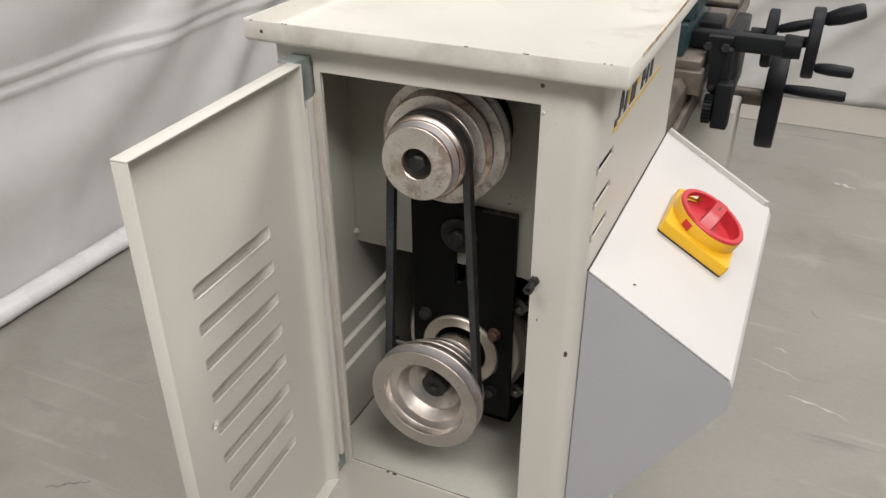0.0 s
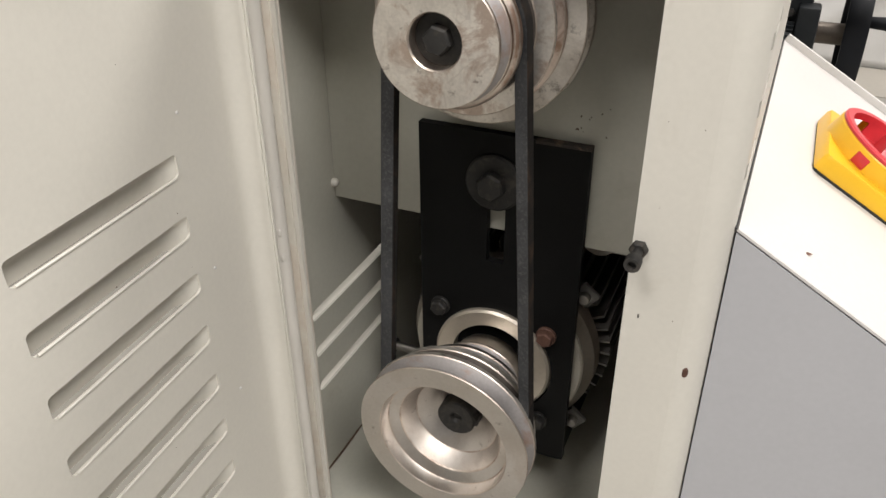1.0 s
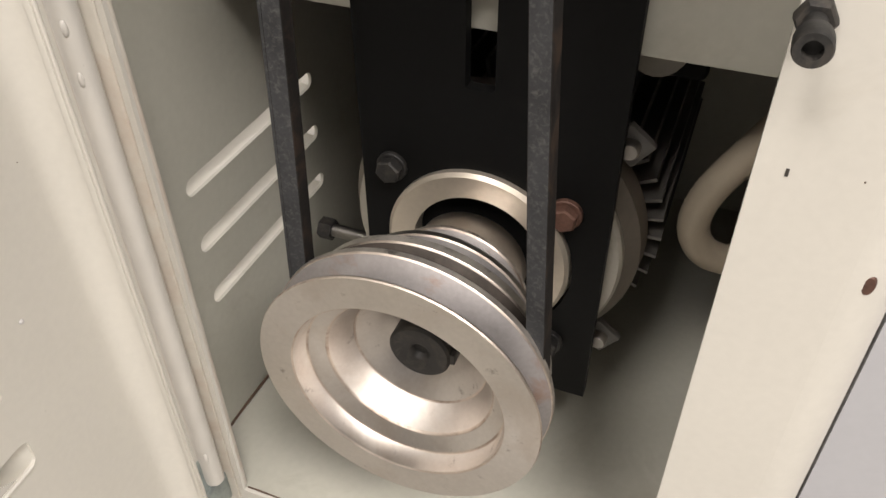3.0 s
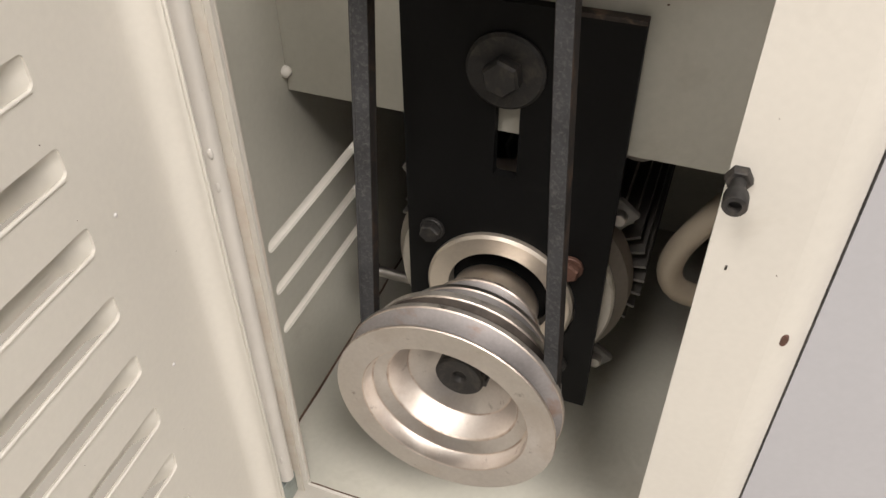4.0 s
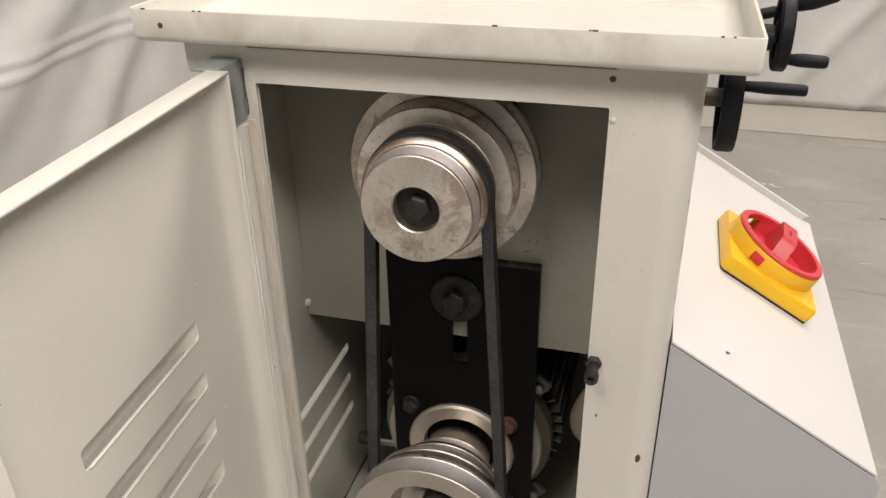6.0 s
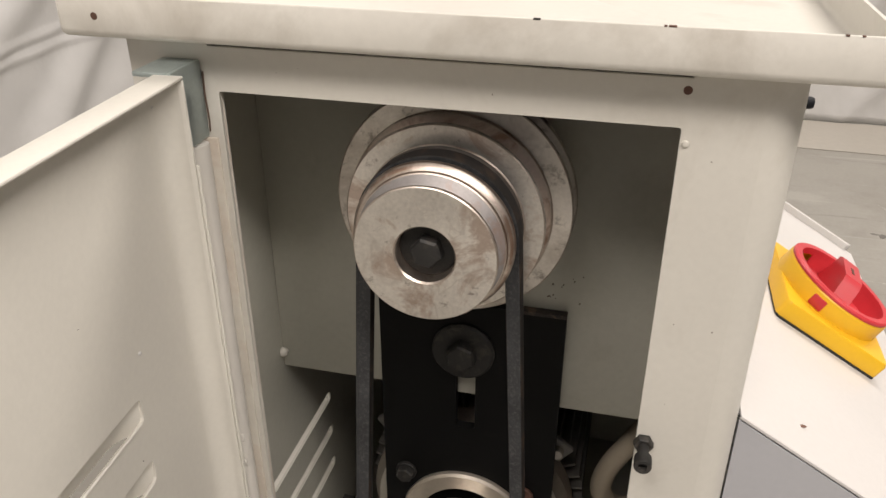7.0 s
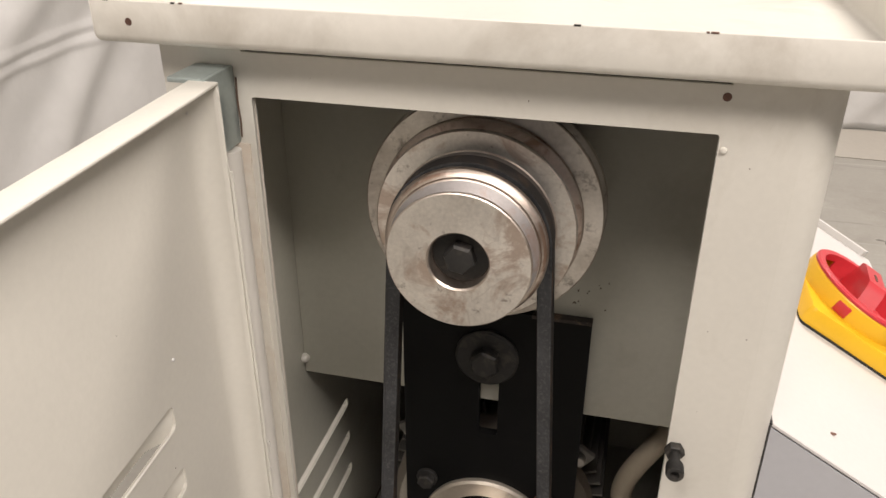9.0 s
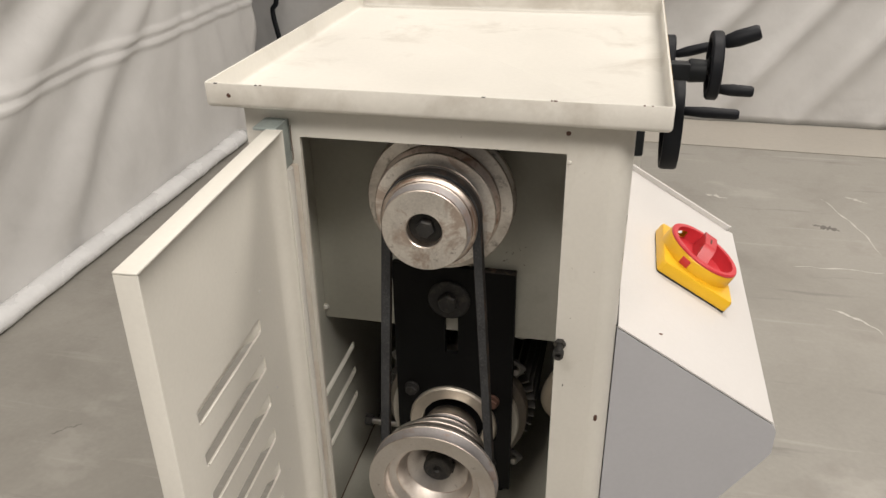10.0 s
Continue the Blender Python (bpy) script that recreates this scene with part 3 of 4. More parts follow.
        part("seam_grime", tube(pts, 0.0011, 8), SEAM, cab, "brown rust and grime along the seam")
    pts = [Vector((-0.126 + 0.256 * k / 24, 0.0036 + rnd.uniform(-0.0004, 0.0004), OZ0 - 0.0006)) for k in range(25)]
    part("seam_grime", tube(pts, 0.0007, 6), SEAM, cab, "brown line along the shelf's front edge")
    for k in range(6):
        x, ln = rnd.uniform(-0.11, 0.12), rnd.uniform(0.002, 0.006)
        part("paint_chip", box(x, x + ln, -0.0003, 0.0030, OZ0 - 0.0008 - rnd.uniform(0, 0.0006), OZ0 + 0.0002, 0.0001, 1), SEAM, cab)
    for k in range(11):
        x, z = rnd.uniform(0.055, 0.085), rnd.uniform(0.957, 0.985)
        r = rnd.uniform(0.0003, 0.0008)
        part("grease_speck", revolve([(0, -0.0004), (r * 0.7, -0.0003), (r, 0.0002)], 8, m=Matrix.Translation((x, 0.1185, z)) @ Matrix.Rotation(rnd.uniform(0, 3), 4, "Y") @ Matrix.Diagonal((1, 1, rnd.uniform(1, 2.4), 1))), SEAM, cab)
    # folded lips round the opening
    part("jamb_lip", box(OX0 - 0.0022, OX0, t, 0.0055, OZ0, OZ1, 0.0006), CREAM_STAINED, cab, "cream lip stained brown with oil")
    part("jamb_lip", box(OX1, OX1 + 0.0022, t, 0.005, OZ0, OZ1, 0.0006), CREAM, cab)
    part("head_lip", box(OX0, OX1, t, 0.012, OZ1, OZ1 + 0.0022, 0.0006), CREAM, cab)
    # hinge strip and rod
    part("hinge_strip", box(-0.1585, OX0 - 0.0035, -0.0022, 0.0, OZ0 - 0.01, 1.1175, 0.0008), CREAM_STAINED, cab, "cream strip stained reddish brown")
    bm = tube([(-0.1395, -0.0095, 0.577), (-0.1395, -0.0095, 1.116)], 0.0062, 20)
    for zz, s in ((0.897, 0.6), (0.874, 0.5), (0.607, 0.6)):
        bmesh.ops.create_icosphere(bm, subdivisions=2, radius=0.0042 * s, matrix=Matrix.Translation((-0.1365, -0.0143, zz)) @ Matrix.Diagonal((0.7, 0.7, 1.3 + 1.8 * (zz * 37 % 1), 1)))
    part("hinge_rod", bm, LUMPY, cab, "thickly painted hinge rod with weld beads", smooth=60)
    # zinc hinge brackets
    for z0, z1 in ((1.118, 1.164), (0.548, 0.575)):
        bm = box(-0.1395, -0.1365, -0.032, -0.0005, z0, z1, 0.0008)
        box(-0.160, -0.1395, -0.032, -0.0005, z1 - 0.003, z1, 0.0008, bm=bm)
        box(-0.160, -0.1395, -0.0035, -0.0005, z0, z1 - 0.003, 0.0008, bm=bm)
        part("hinge_bracket", bm, ZINC, cab, "galvanised folded hinge bracket")
    part("bracket_grime", tube([(-0.1360, -0.0004, 1.121), (-0.1356, -0.0004, 1.130), (-0.1362, -0.0004, 1.143), (-0.1357, -0.0004, 1.157)], 0.0005, 6), SEAM, cab, "dark grime beside the hinge bracket")
    # rusty rivet hole, small paint chips
    part("rivet_hole", revolve([(0, -0.0006), (0.0021, -0.0004), (0.0026, 0.0006)], 24, m=Matrix.Translation((0.132, 0, 1.1655))), RUST_BOLT, cab)
    part("rivet_hole", revolve([(0, -0.0006), (0.0020, -0.0006), (0.0025, 0.0006)], 20, m=Matrix.Translation((0.1785, 0.0014, 0.848)) @ Matrix.Diagonal((1, 1, 1.9, 1))), RUST_BOLT, cab)
    part("paint_drip", revolve([(0, -0.0016), (0.0016, -0.001), (0.0022, 0.0006)], 12, m=Matrix.Translation((0.1345, 0, 1.1375))), CREAM, cab)
    part("paint_scratch", box(0.1415, 0.1426, -0.0003, 0.0004, 0.8855, 0.8885, 0.0001, 1), BLACK_OXIDE, cab)
    for k in range(8):
        x, z = rnd.choice(((rnd.uniform(-0.12, 0.12), rnd.uniform(1.147, 1.170)), (rnd.uniform(0.134, 0.168), rnd.uniform(0.6, 1.14))))
        r = rnd.uniform(0.0002, 0.0005)
        part("paint_pit", revolve([(0, -0.0003), (r * 0.7, -0.0002), (r, 0.0003)], 7, m=Matrix.Translation((x, 0, z))), SEAM, cab)
    # faded maker's lettering on the side, as plain slanted bars
    y = 0.086
    part("lettering_bar", box(CX1 + 0.0002, CX1 + 0.0008, 0.072, 0.082, 1.105, 1.113), INK, cab)
    for w, tilt, gap, z0, col in ((0.010, 0.010, 0.004, 1.109, INK), (0.008, -0.004, 0.003, 1.116, INK), (0.011, 0.010, 0.009, 1.109, INK), (0.006, 0.006, 0.002, 1.112, INK_YELLOW), (0.026, 0.004, 0.003, 1.109, INK), (0.012, 0.008, 0.016, 1.122, INK_YELLOW),
                                  (0.011, 0.008, 0.004, 1.109, INK), (0.008, -0.004, 0.003, 1.116, INK), (0.011, 0.010, 0.012, 1.109, INK), (0.014, 0.006, 0.004, 1.109, INK)):
        bm = plate([[(y, z0), (y + w, z0), (y + w + tilt, 1.144), (y + tilt, 1.144)]], 0.0006, lambda u, v, q: (CX1 + 0.0002 + q, u, v))
        part("lettering_bar", bm, col, cab)
        y += w + gap
    part("lettering_underline", box(CX1 + 0.0002, CX1 + 0.0008, 0.068, 0.32, 1.1000, 1.1032), INK_YELLOW, cab)
    # door latch screw with its nut
    m = Matrix.Translation((0.1365, 0, 0.9395)) @ Matrix.Diagonal((0.76, 0.9, 0.76, 1))
    bm = hex_head(0.0082, 0.006, m)
    part("latch_nut", bm, BLACK_OXIDE, cab)
    bm = revolve([(0, -0.004), (0.0045, -0.004), (0.0045, -0.016), (0.0068, -0.0165), (0.0072, -0.0185), (0.0072, -0.0255), (0.0066, -0.0265), (0.0038, -0.0265), (0.0036, -0.0225), (0, -0.0225)], 28, m=m)
    part("latch_screw", bm, BLACK_OXIDE, cab, "dark socket-head latch screw")
    return cab


def build_door(cab):
    """The door stands open a little past square: drawn flat, then swung about its hinge edge."""
    X, F = -0.1475, -0.1300           # sheet and flange edge
    Y0, Y1, Z0, Z1 = -0.307, -0.030, 0.543, 1.163
    t = 0.002
    swing = Matrix.Translation((F, Y1, 0)) @ Matrix.Rotation(radians(3.3), 4, "Z") @ Matrix.Translation((-F, -Y1, 0))

    def P(name, bm, parent, label="", smooth=35, material=CREAM_DOOR):
        bmesh.ops.transform(bm, matrix=swing, verts=bm.verts)
        return part(name, bm, material, parent, label, smooth=smooth)

    louvre_z = [0.9928 - 0.0440 * i for i in range(8)]
    lw, ly0, ly1 = 0.0080, -0.243, -0.1035
    holes = [rounded_loop(ly0, ly1, z - lw, z + lw, 0.0035, 5) for z in louvre_z]
    holes.append(circle_loop(-0.2470, 0.829, 0.0058, 20))
    door = P("door", plate([rounded_loop(Y0 + t, Y1 - t, Z0 + t, Z1 - t, 0.001, 2)] + holes, t, lambda u, v, w: (X + w, u, v)), cab, "open cream door with eight pressed louvres")
    for nm, b in (("top_flange", (X, F, Y0, Y1, Z1 - t, Z1)), ("bottom_flange", (X, F, Y0, Y1, Z0, Z0 + t)),
                  ("free_edge_flange", (X, F, Y0, Y0 + t, Z0 + t, Z1 - t)), ("hinge_edge_flange", (X, F, Y1 - t, Y1, Z0 + t, Z1 - t)), ("hinge_leaf", (F + 0.0001, F + 0.0022, Y1 - t, Y1, 0.58, 1.112))):
        P(nm, box(*b, 0.0009), door)
    # rolled bend along the hinge edge
    bm = bmesh.new()
    cols = []
    for k in range(13):
        a = radians(90 * k / 12)
        x, y = X + t + 0.0125 * (1 - math.cos(a)), Y1 - t - 0.0128 + 0.0125 * math.sin(a)
        cols.append([bm.verts.new((x, y, z)) for z in (Z0 + t, 0.75, 0.95, Z1 - t)])
    for a, b in zip(cols, cols[1:]):
        for q in range(3):
            bm.faces.new((a[q], b[q], b[q + 1], a[q + 1]))
    P("hinge_bend", bm, door, smooth=80)
    for z in louvre_z:
        # a pressed pocket: its roof turns outwards, its back falls to an open lower slit
        bm = bmesh.new()
        n, mrow = 24, 12
        rows = []
        for j in range(mrow + 1):
            v = j / mrow
            row = []
            for i in range(n + 1):
                u = i / n
                e = min(1, min(u * 14, (1 - u) * 7))
                e = e * e * (3 - 2 * e)
                d = min(1, v * 2.4)
                depth = 0.0115 * e * d * d * (3 - 2 * d)
                row.append(bm.verts.new((X + 0.0012 - depth, ly0 - 0.002 + u * (ly1 - ly0 + 0.004), z + lw + 0.0015 - v * (2 * lw + 0.0075))))
            rows.append(row)
        for a, b in zip(rows, rows[1:]):
            for i in range(n):
                bm.faces.new((a[i], a[i + 1], b[i + 1], b[i]))
        ext = bmesh.ops.extrude_face_region(bm, geom=bm.faces[:])
        for v in ext["geom"]:
            if isinstance(v, bmesh.types.BMVert):
                v.co.x -= 0.0012
        tube([(X + t - 0.0002, ly0 + 0.004, z - lw), (X + t - 0.0002, ly1 - 0.003, z - lw)], 0.0011, 8, bm)
        P("louvre", bm, door, smooth=70)
    # painted rivets and specks
    rnd = random.Random(3)
    for k in range(9):
        r = rnd.uniform(0.0002, 0.0005)
        P("paint_pit", revolve([(0, 0.0004), (r * 0.7, 0.0003), (r, -0.0002)], 7, axis="x", m=Matrix.Translation((X + t, rnd.uniform(-0.29, -0.05), rnd.uniform(0.6, 1.14)))), door, material=SEAM)
    for y, z in ((-0.041, 1.148), (-0.085, 0.905), (-0.095, 1.025), (-0.080, 0.79)):
        P("paint_speck", revolve([(0, 0.0010), (0.0009, 0.0008), (0.0013, 0)], 10, axis="x", m=Matrix.Translation((X + t, y, z))), door, material=WHITE_PANEL)
    return door


def build_tray():
    tray = thing("chip_tray", (0, 0.22, CZ1), "cream enamelled chip tray with raised rims on the cabinet", "tray")
    x0, x1, y0, y1, z0, z1 = -0.2115, 0.2205, -0.018, 0.478, CZ1 + 0.003, 1.2005
    t = 0.002
    bm = bmesh.new()
    # rounded-bottom pan: outer loops from the bottom up, then inner loops down
    def loop(off, z, r):
        return [bm.verts.new((u, v, z)) for u, v in rounded_loop(x0 + off, x1 - off, y0 + off, y1 - off, r, 4)]
    L = [loop(0.0045, z0, 0.002), loop(0.0018, z0 + 0.0008, 0.003), loop(0.0005, z0 + 0.0025, 0.0032), loop(0, z0 + 0.005, 0.0035), loop(0, z1 - 0.0006, 0.0035), loop(0.0004, z1, 0.0035),
         loop(t, z1 - 0.0004, 0.003), loop(t, z0 + 0.007, 0.003), loop(t + 0.0008, z0 + 0.004, 0.0025), loop(t + 0.003, z0 + 0.0022, 0.002)]
    for a, b in zip(L, L[1:]):
        for i in range(len(a)):
            bm.faces.new((a[i], a[(i + 1) % len(a)], b[(i + 1) % len(a)], b[i]))
    bm.faces.new(L[0][::-1])
    bm.faces.new(L[-1])
    pan = part("pan", bm, TRAY_RIM, tray, smooth=50, second=CREAM_TRAY)
    rnd = random.Random(5)
    for k in range(8):
        x = rnd.choice((rnd.uniform(x0 + 0.01, x1 - 0.01), rnd.uniform(0.10, x1 - 0.004)))
        ln = rnd.uniform(0.001, 0.004)
        part("paint_chip", box(x, x + ln, y0 - 0.0002, y0 + 0.0012, z1 - 0.0007, z1 + 0.0001, 0.0001, 1), RUST_BOLT if k % 3 else BLACK_OXIDE, pan)
    part("worn_edge", box(x1 - 0.0006, x1 + 0.0003, 0.03, y1 - 0.01, z1 - 0.0050, z1 - 0.0004, 0.0002, 1), WORN_EDGE, pan, "paint worn brown along the rim")
    part("rust_spot", revolve([(0, -0.0004), (0.0018, -0.0003), (0.0026, 0.0004)], 14, m=Matrix.Translation((-0.187, y0, 1.189))), RUST_BOLT, pan)
    return tray


CAB = build_cabinet()
build_door(CAB)
build_tray()


# ---- drive ----
def turned(name, profile, seg, mats, parent, label, at, smooth=26, close=False):
    """A turned body; each profile row (radius, height, material index) names the face band that starts there."""
    ob = part(name, revolve([p[:2] for p in profile], seg, close=close), mats[0], parent, label, at=at, smooth=smooth)
    for m in mats[1:]:
        ob.data.materials.append(m)
    bands = [p[2] for p in profile]
    radii = [p[0] for p in profile]
    heights = [p[1] for p in profile]
    n = len(profile)
    for f in ob.data.polygons:
        ys = [ob.data.vertices[i].co.y for i in f.vertices]
        rs = [math.hypot(ob.data.vertices[i].co.x, ob.data.vertices[i].co.z) for i in f.vertices]
        best = min(range(n if close else n - 1), key=lambda k: abs(min(ys) - min(heights[k], heights[(k + 1) % n])) + abs(max(ys) - max(heights[k], heights[(k + 1) % n]))
                   + abs(min(rs) - min(radii[k], radii[(k + 1) % n])) + abs(max(rs) - max(radii[k], radii[(k + 1) % n])))
        f.material_index = bands[best]
    return ob


def build_upper_pulley():
    th = thing("step_pulley", UP, "stained aluminium four-step spindle pulley", "pulley")
    face, rim, brown, grease_shade, bright = 0, 1, 2, 3, 4
    prof = [(0.0, -0.0090, grease_shade), (0.0178, -0.0090, bright), (0.0178, -0.0180, bright), (0.0188, -0.0192, face), (0.0421, -0.0192, bright), (0.0428, -0.0186, bright), (0.0428, -0.0168, bright),
            (0.0402, -0.0132, brown), (0.0400, -0.0104, 5), (0.0448, -0.0058, bright), (0.0455, -0.0052, brown), (0.0459, -0.0032, bright), (0.0470, -0.0024, brown), (0.0486, -0.0010, bright), (0.0494, 0.0004, brown),
            (0.0494, 0.0040, bright), (0.0488, 0.0050, grease_shade), (0.0405, 0.0105, grease_shade), (0.0405, 0.0170, grease_shade), (0.0462, 0.0232, grease_shade), (0.0505, 0.0252, bright), (0.0513, 0.0262, face),
            (0.0626, 0.0266, bright), (0.0633, 0.0272, rim), (0.0634, 0.0297, grease_shade), (0.0560, 0.0340, grease_shade), (0.0560, 0.0365, brown), (0.0648, 0.0412, bright), (0.0656, 0.0418, brown), (0.0658, 0.0452, bright), (0.0651, 0.0460, grease_shade),
            (0.0628, 0.0466, grease_shade), (0.0628, 0.0480, rim), (0.0684, 0.0496, rim), (0.0770, 0.0502, bright), (0.0778, 0.0508, rim), (0.0779, 0.0530, grease_shade),
            (0.0700, 0.0570, grease_shade), (0.0700, 0.0600, rim), (0.0782, 0.0650, rim), (0.0788, 0.0690, rim), (0.0750, 0.0698, rim), (0.0, 0.0698, rim)]
    turned("pulley_body", prof, 112, (ALU_DULL, ALU_RIM, COPPERY, GREASE_SHADE, GROOVE, STEELY), th, "", UP)
    part("hub_washer", revolve([(0, -0.0098), (0.0165, -0.0098), (0.0171, -0.0092), (0.0171, -0.009), (0, -0.009)], 40), BLACK_OXIDE, th, at=UP)
    part("hub_bolt", hex_head(0.0098, 0.0080, Matrix.Translation((0, -0.0098, 0)) @ Matrix.Rotation(radians(12), 4, "Y")), BLACK_OXIDE, th, "black hexagon bolt", at=UP)
    part("spindle", revolve([(0, 0.069), (0.026, 0.069), (0.026, 0.43), (0, 0.43)], 32), STEEL, th, at=UP)
    part("bearing_block", box(0.020, 0.072, 0.080, 0.1185, 0.055, 0.098, 0.004), BLACK_STEEL, th, at=UP)
    part("bearing_cover", revolve([(0.027, 0.085), (0.060, 0.085), (0.062, 0.087), (0.062, 0.1185), (0.027, 0.1185)], 48, close=True), BLACK_STEEL, th, at=UP)


def build_lower_pulley():
    th = thing("step_pulley", LOW, "bright turned aluminium four-step motor pulley with dished front", "pulley")
    at = Vector((-0.0015, -0.0018, 0.7225))
    body, dull, brown, grease_shade, edge = 0, 1, 2, 3, 4
    prof = [(0.012, 0.1060, body), (0.0330, 0.1060, body), (0.0340, 0.1050, body), (0.0345, 0.0850, grease_shade), (0.0352, 0.0845, body), (0.0356, 0.0825, edge), (0.0412, 0.0812, edge),
            (0.0420, 0.0806, dull), (0.0420, 0.0785, edge), (0.0412, 0.0776, 5), (0.0375, 0.0700, grease_shade), (0.0375, 0.0660, grease_shade), (0.0470, 0.0600, brown), (0.0542, 0.0582, edge), (0.0550, 0.0576, body), (0.0550, 0.0545, edge), (0.0542, 0.0536, 6),
            (0.0470, 0.0475, grease_shade), (0.0470, 0.0425, grease_shade), (0.0600, 0.0360, brown), (0.0682, 0.0345, edge), (0.0692, 0.0338, dull), (0.0693, 0.0292, edge), (0.0685, 0.0282, grease_shade),
            (0.0595, 0.0235, grease_shade), (0.0595, 0.0180, grease_shade), (0.0735, 0.0150, dull), (0.0757, 0.0145, edge), (0.0764, 0.0138, dull), (0.0765, 0.0106, edge), (0.0758, 0.0096, 5),
            (0.0640, 0.0030, 5), (0.0636, -0.0004, grease_shade), (0.0745, -0.0058, edge), (0.0760, -0.0066, edge), (0.0763, -0.0076, edge), (0.0758, -0.0085, body),
            (0.0580, -0.0085, edge), (0.0572, -0.0078, body), (0.0556, 0.0028, edge), (0.0551, 0.0034, edge), (0.0545, 0.0037, body), (0.0470, 0.0078, edge), (0.0462, 0.0084, edge), (0.0458, 0.0094, body),
            (0.0386, 0.0240, edge), (0.0382, 0.0246, edge), (0.0376, 0.0250, body), (0.0260, 0.0335, body), (0.0205, 0.0372, body), (0.012, 0.0376, body)]
    turned("pulley_body", prof, 128, (ALU, ALU_RIM, COPPERY, GREASE_SHADE, GROOVE, STEELY, DARK_WALL), th, "", at, 32, True)
    bm = revolve([(0, 0.0278), (0.0038, 0.0276), (0.0052, 0.0246), (0.0065, 0.0238), (0.0160, 0.0232), (0.0174, 0.0246), (0.0174, 0.0380), (0, 0.0380)], 40)
    part("hub_cap", bm, BLACK_OXIDE, th, "black hub cap with centre hole", at=at)
    part("key", box(0.0140, 0.0195, 0.0246, 0.0375, -0.0035, 0.0035, 0.0004), BLACK_OXIDE, th, at=at)
    part("motor_shaft", revolve([(0, 0.034), (0.0118, 0.034), (0.0118, 0.16), (0, 0.16)], 28), STEEL, th, at=at)


def build_belt():
    low_z = 0.7225
    th = thing("drive_belt", (0, 0.015, low_z), "worn black rubber V-belt round both pulleys", "belt")
    ru, rl, h = 0.0462, 0.0645, UP.z - low_z
    beta = math.asin((rl - ru) / h)
    path = []
    n = 40
    for k in range(n + 1):                       # over the top pulley
        a = beta + (math.pi - 2 * beta) * k / n
        path.append((UP.x + ru * math.cos(a), UP.z + ru * math.sin(a), math.cos(a), math.sin(a)))
    for k in range(1, 14):
        p, q = path[n], (LOW.x + rl * math.cos(math.pi - beta), low_z + rl * math.sin(math.pi - beta))
        s = k / 14
        path.append((p[0] + (q[0] - p[0]) * s, p[1] + (q[1] - p[1]) * s, math.cos(math.pi - beta), math.sin(math.pi - beta)))
    for k in range(n + 1):
        a = math.pi - beta + (math.pi + 2 * beta) * k / n
        path.append((LOW.x + rl * math.cos(a), low_z + rl * math.sin(a), math.cos(a), math.sin(a)))
    for k in range(1, 14):
        p, q = path[2 * n + 14], path[0]
        s = k / 14
        path.append((p[0] + (q[0] - p[0]) * s, p[1] + (q[1] - p[1]) * s, math.cos(beta), math.sin(beta)))
    top = [(0.0042, 0.0062), (0.0046, 0.0058), (0.0046, -0.0058), (0.0042, -0.0062), (0.0030, -0.0060), (0.0030, 0.0060)]
    wedge = [(0.00295, 0.0058), (0.00295, -0.0058), (-0.0046, -0.0044), (-0.0050, -0.0038), (-0.0050, 0.0038), (-0.0046, 0.0044)]
    for name, sec in (("belt_back", top), ("belt_wedge", wedge)):
        bm = bmesh.new()
        rows = [[bm.verts.new((x + nx * o, 0.0142 + 0.0028 * (UP.z - z) / h + y, z + nz * o)) for o, y in sec] for x, z, nx, nz in path]
        for i, a in enumerate(rows):
            b = rows[(i + 1) % len(rows)]
            for k in range(len(sec)):
                bm.faces.new((a[k], a[(k + 1) % len(sec)], b[(k + 1) % len(sec)], b[k]))
        part(name, bm, RUBBER, th, smooth=30, second=RUBBER_DARK)


def build_mount():
    th = thing("motor_mount_plate", (0, 0.112, 0.62), "black painted steel motor mounting plate with adjusting slot", "mounting plate")
    loops = [[(-0.073, 0.622), (0.0755, 0.622), (0.0755, 0.9545), (-0.073, 0.9545)], circle_loop(LOW.x, 0.7230, 0.0582, 48), rounded_loop(-0.0095, 0.0068, 0.832, 0.925, 0.002, 2)]
    part("plate", plate(loops, 0.008, lambda u, v, w: (u, 0.109 + w, v)), BLACK_STEEL, th)
    part("rusty_edge", box(0.030, 0.0757, 0.1086, 0.1168, 0.9520, 0.9548, 0.0003, 1), RUSTY_EDGE, th, "rust along the top edge of the plate")
    c = Vector((-0.0035, 0.109, 0.911))
    part("clamp_washer", revolve([(0, -0.004), (0.0235, -0.004), (0.0255, -0.0025), (0.0255, 0), (0, 0)], 40), BLACK_OXIDE, th, at=c)
    part("clamp_bolt", hex_head(0.0125, 0.0105, Matrix.Translation((0, -0.004, 0)) @ Matrix.Rotation(radians(20), 4, "Y")), BLACK_OXIDE, th, "black hexagon clamp bolt", at=c)
    for sx, bx, bz, mt in ((-1, -0.0535, 0.7735, BLACK_OXIDE), (1, 0.0508, 0.7675, RUST_BOLT), (-1, -0.0555, 0.672, BLACK_OXIDE), (1, 0.0485, 0.666, BLACK_OXIDE)):
        c = Vector((bx, 0.109, bz))
        b = part("flange_bolt", hex_head(0.0078, 0.0065, Matrix.Translation((0, -0.0032, 0)) @ Matrix.Rotation(radians(10 + 25 * sx), 4, "Y")), mt, th, at=c)
        part("spring_washer", revolve([(0, -0.0032), (0.0088, -0.0032), (0.0094, -0.0026), (0.0094, 0), (0, 0)], 28), mt, b, at=c)


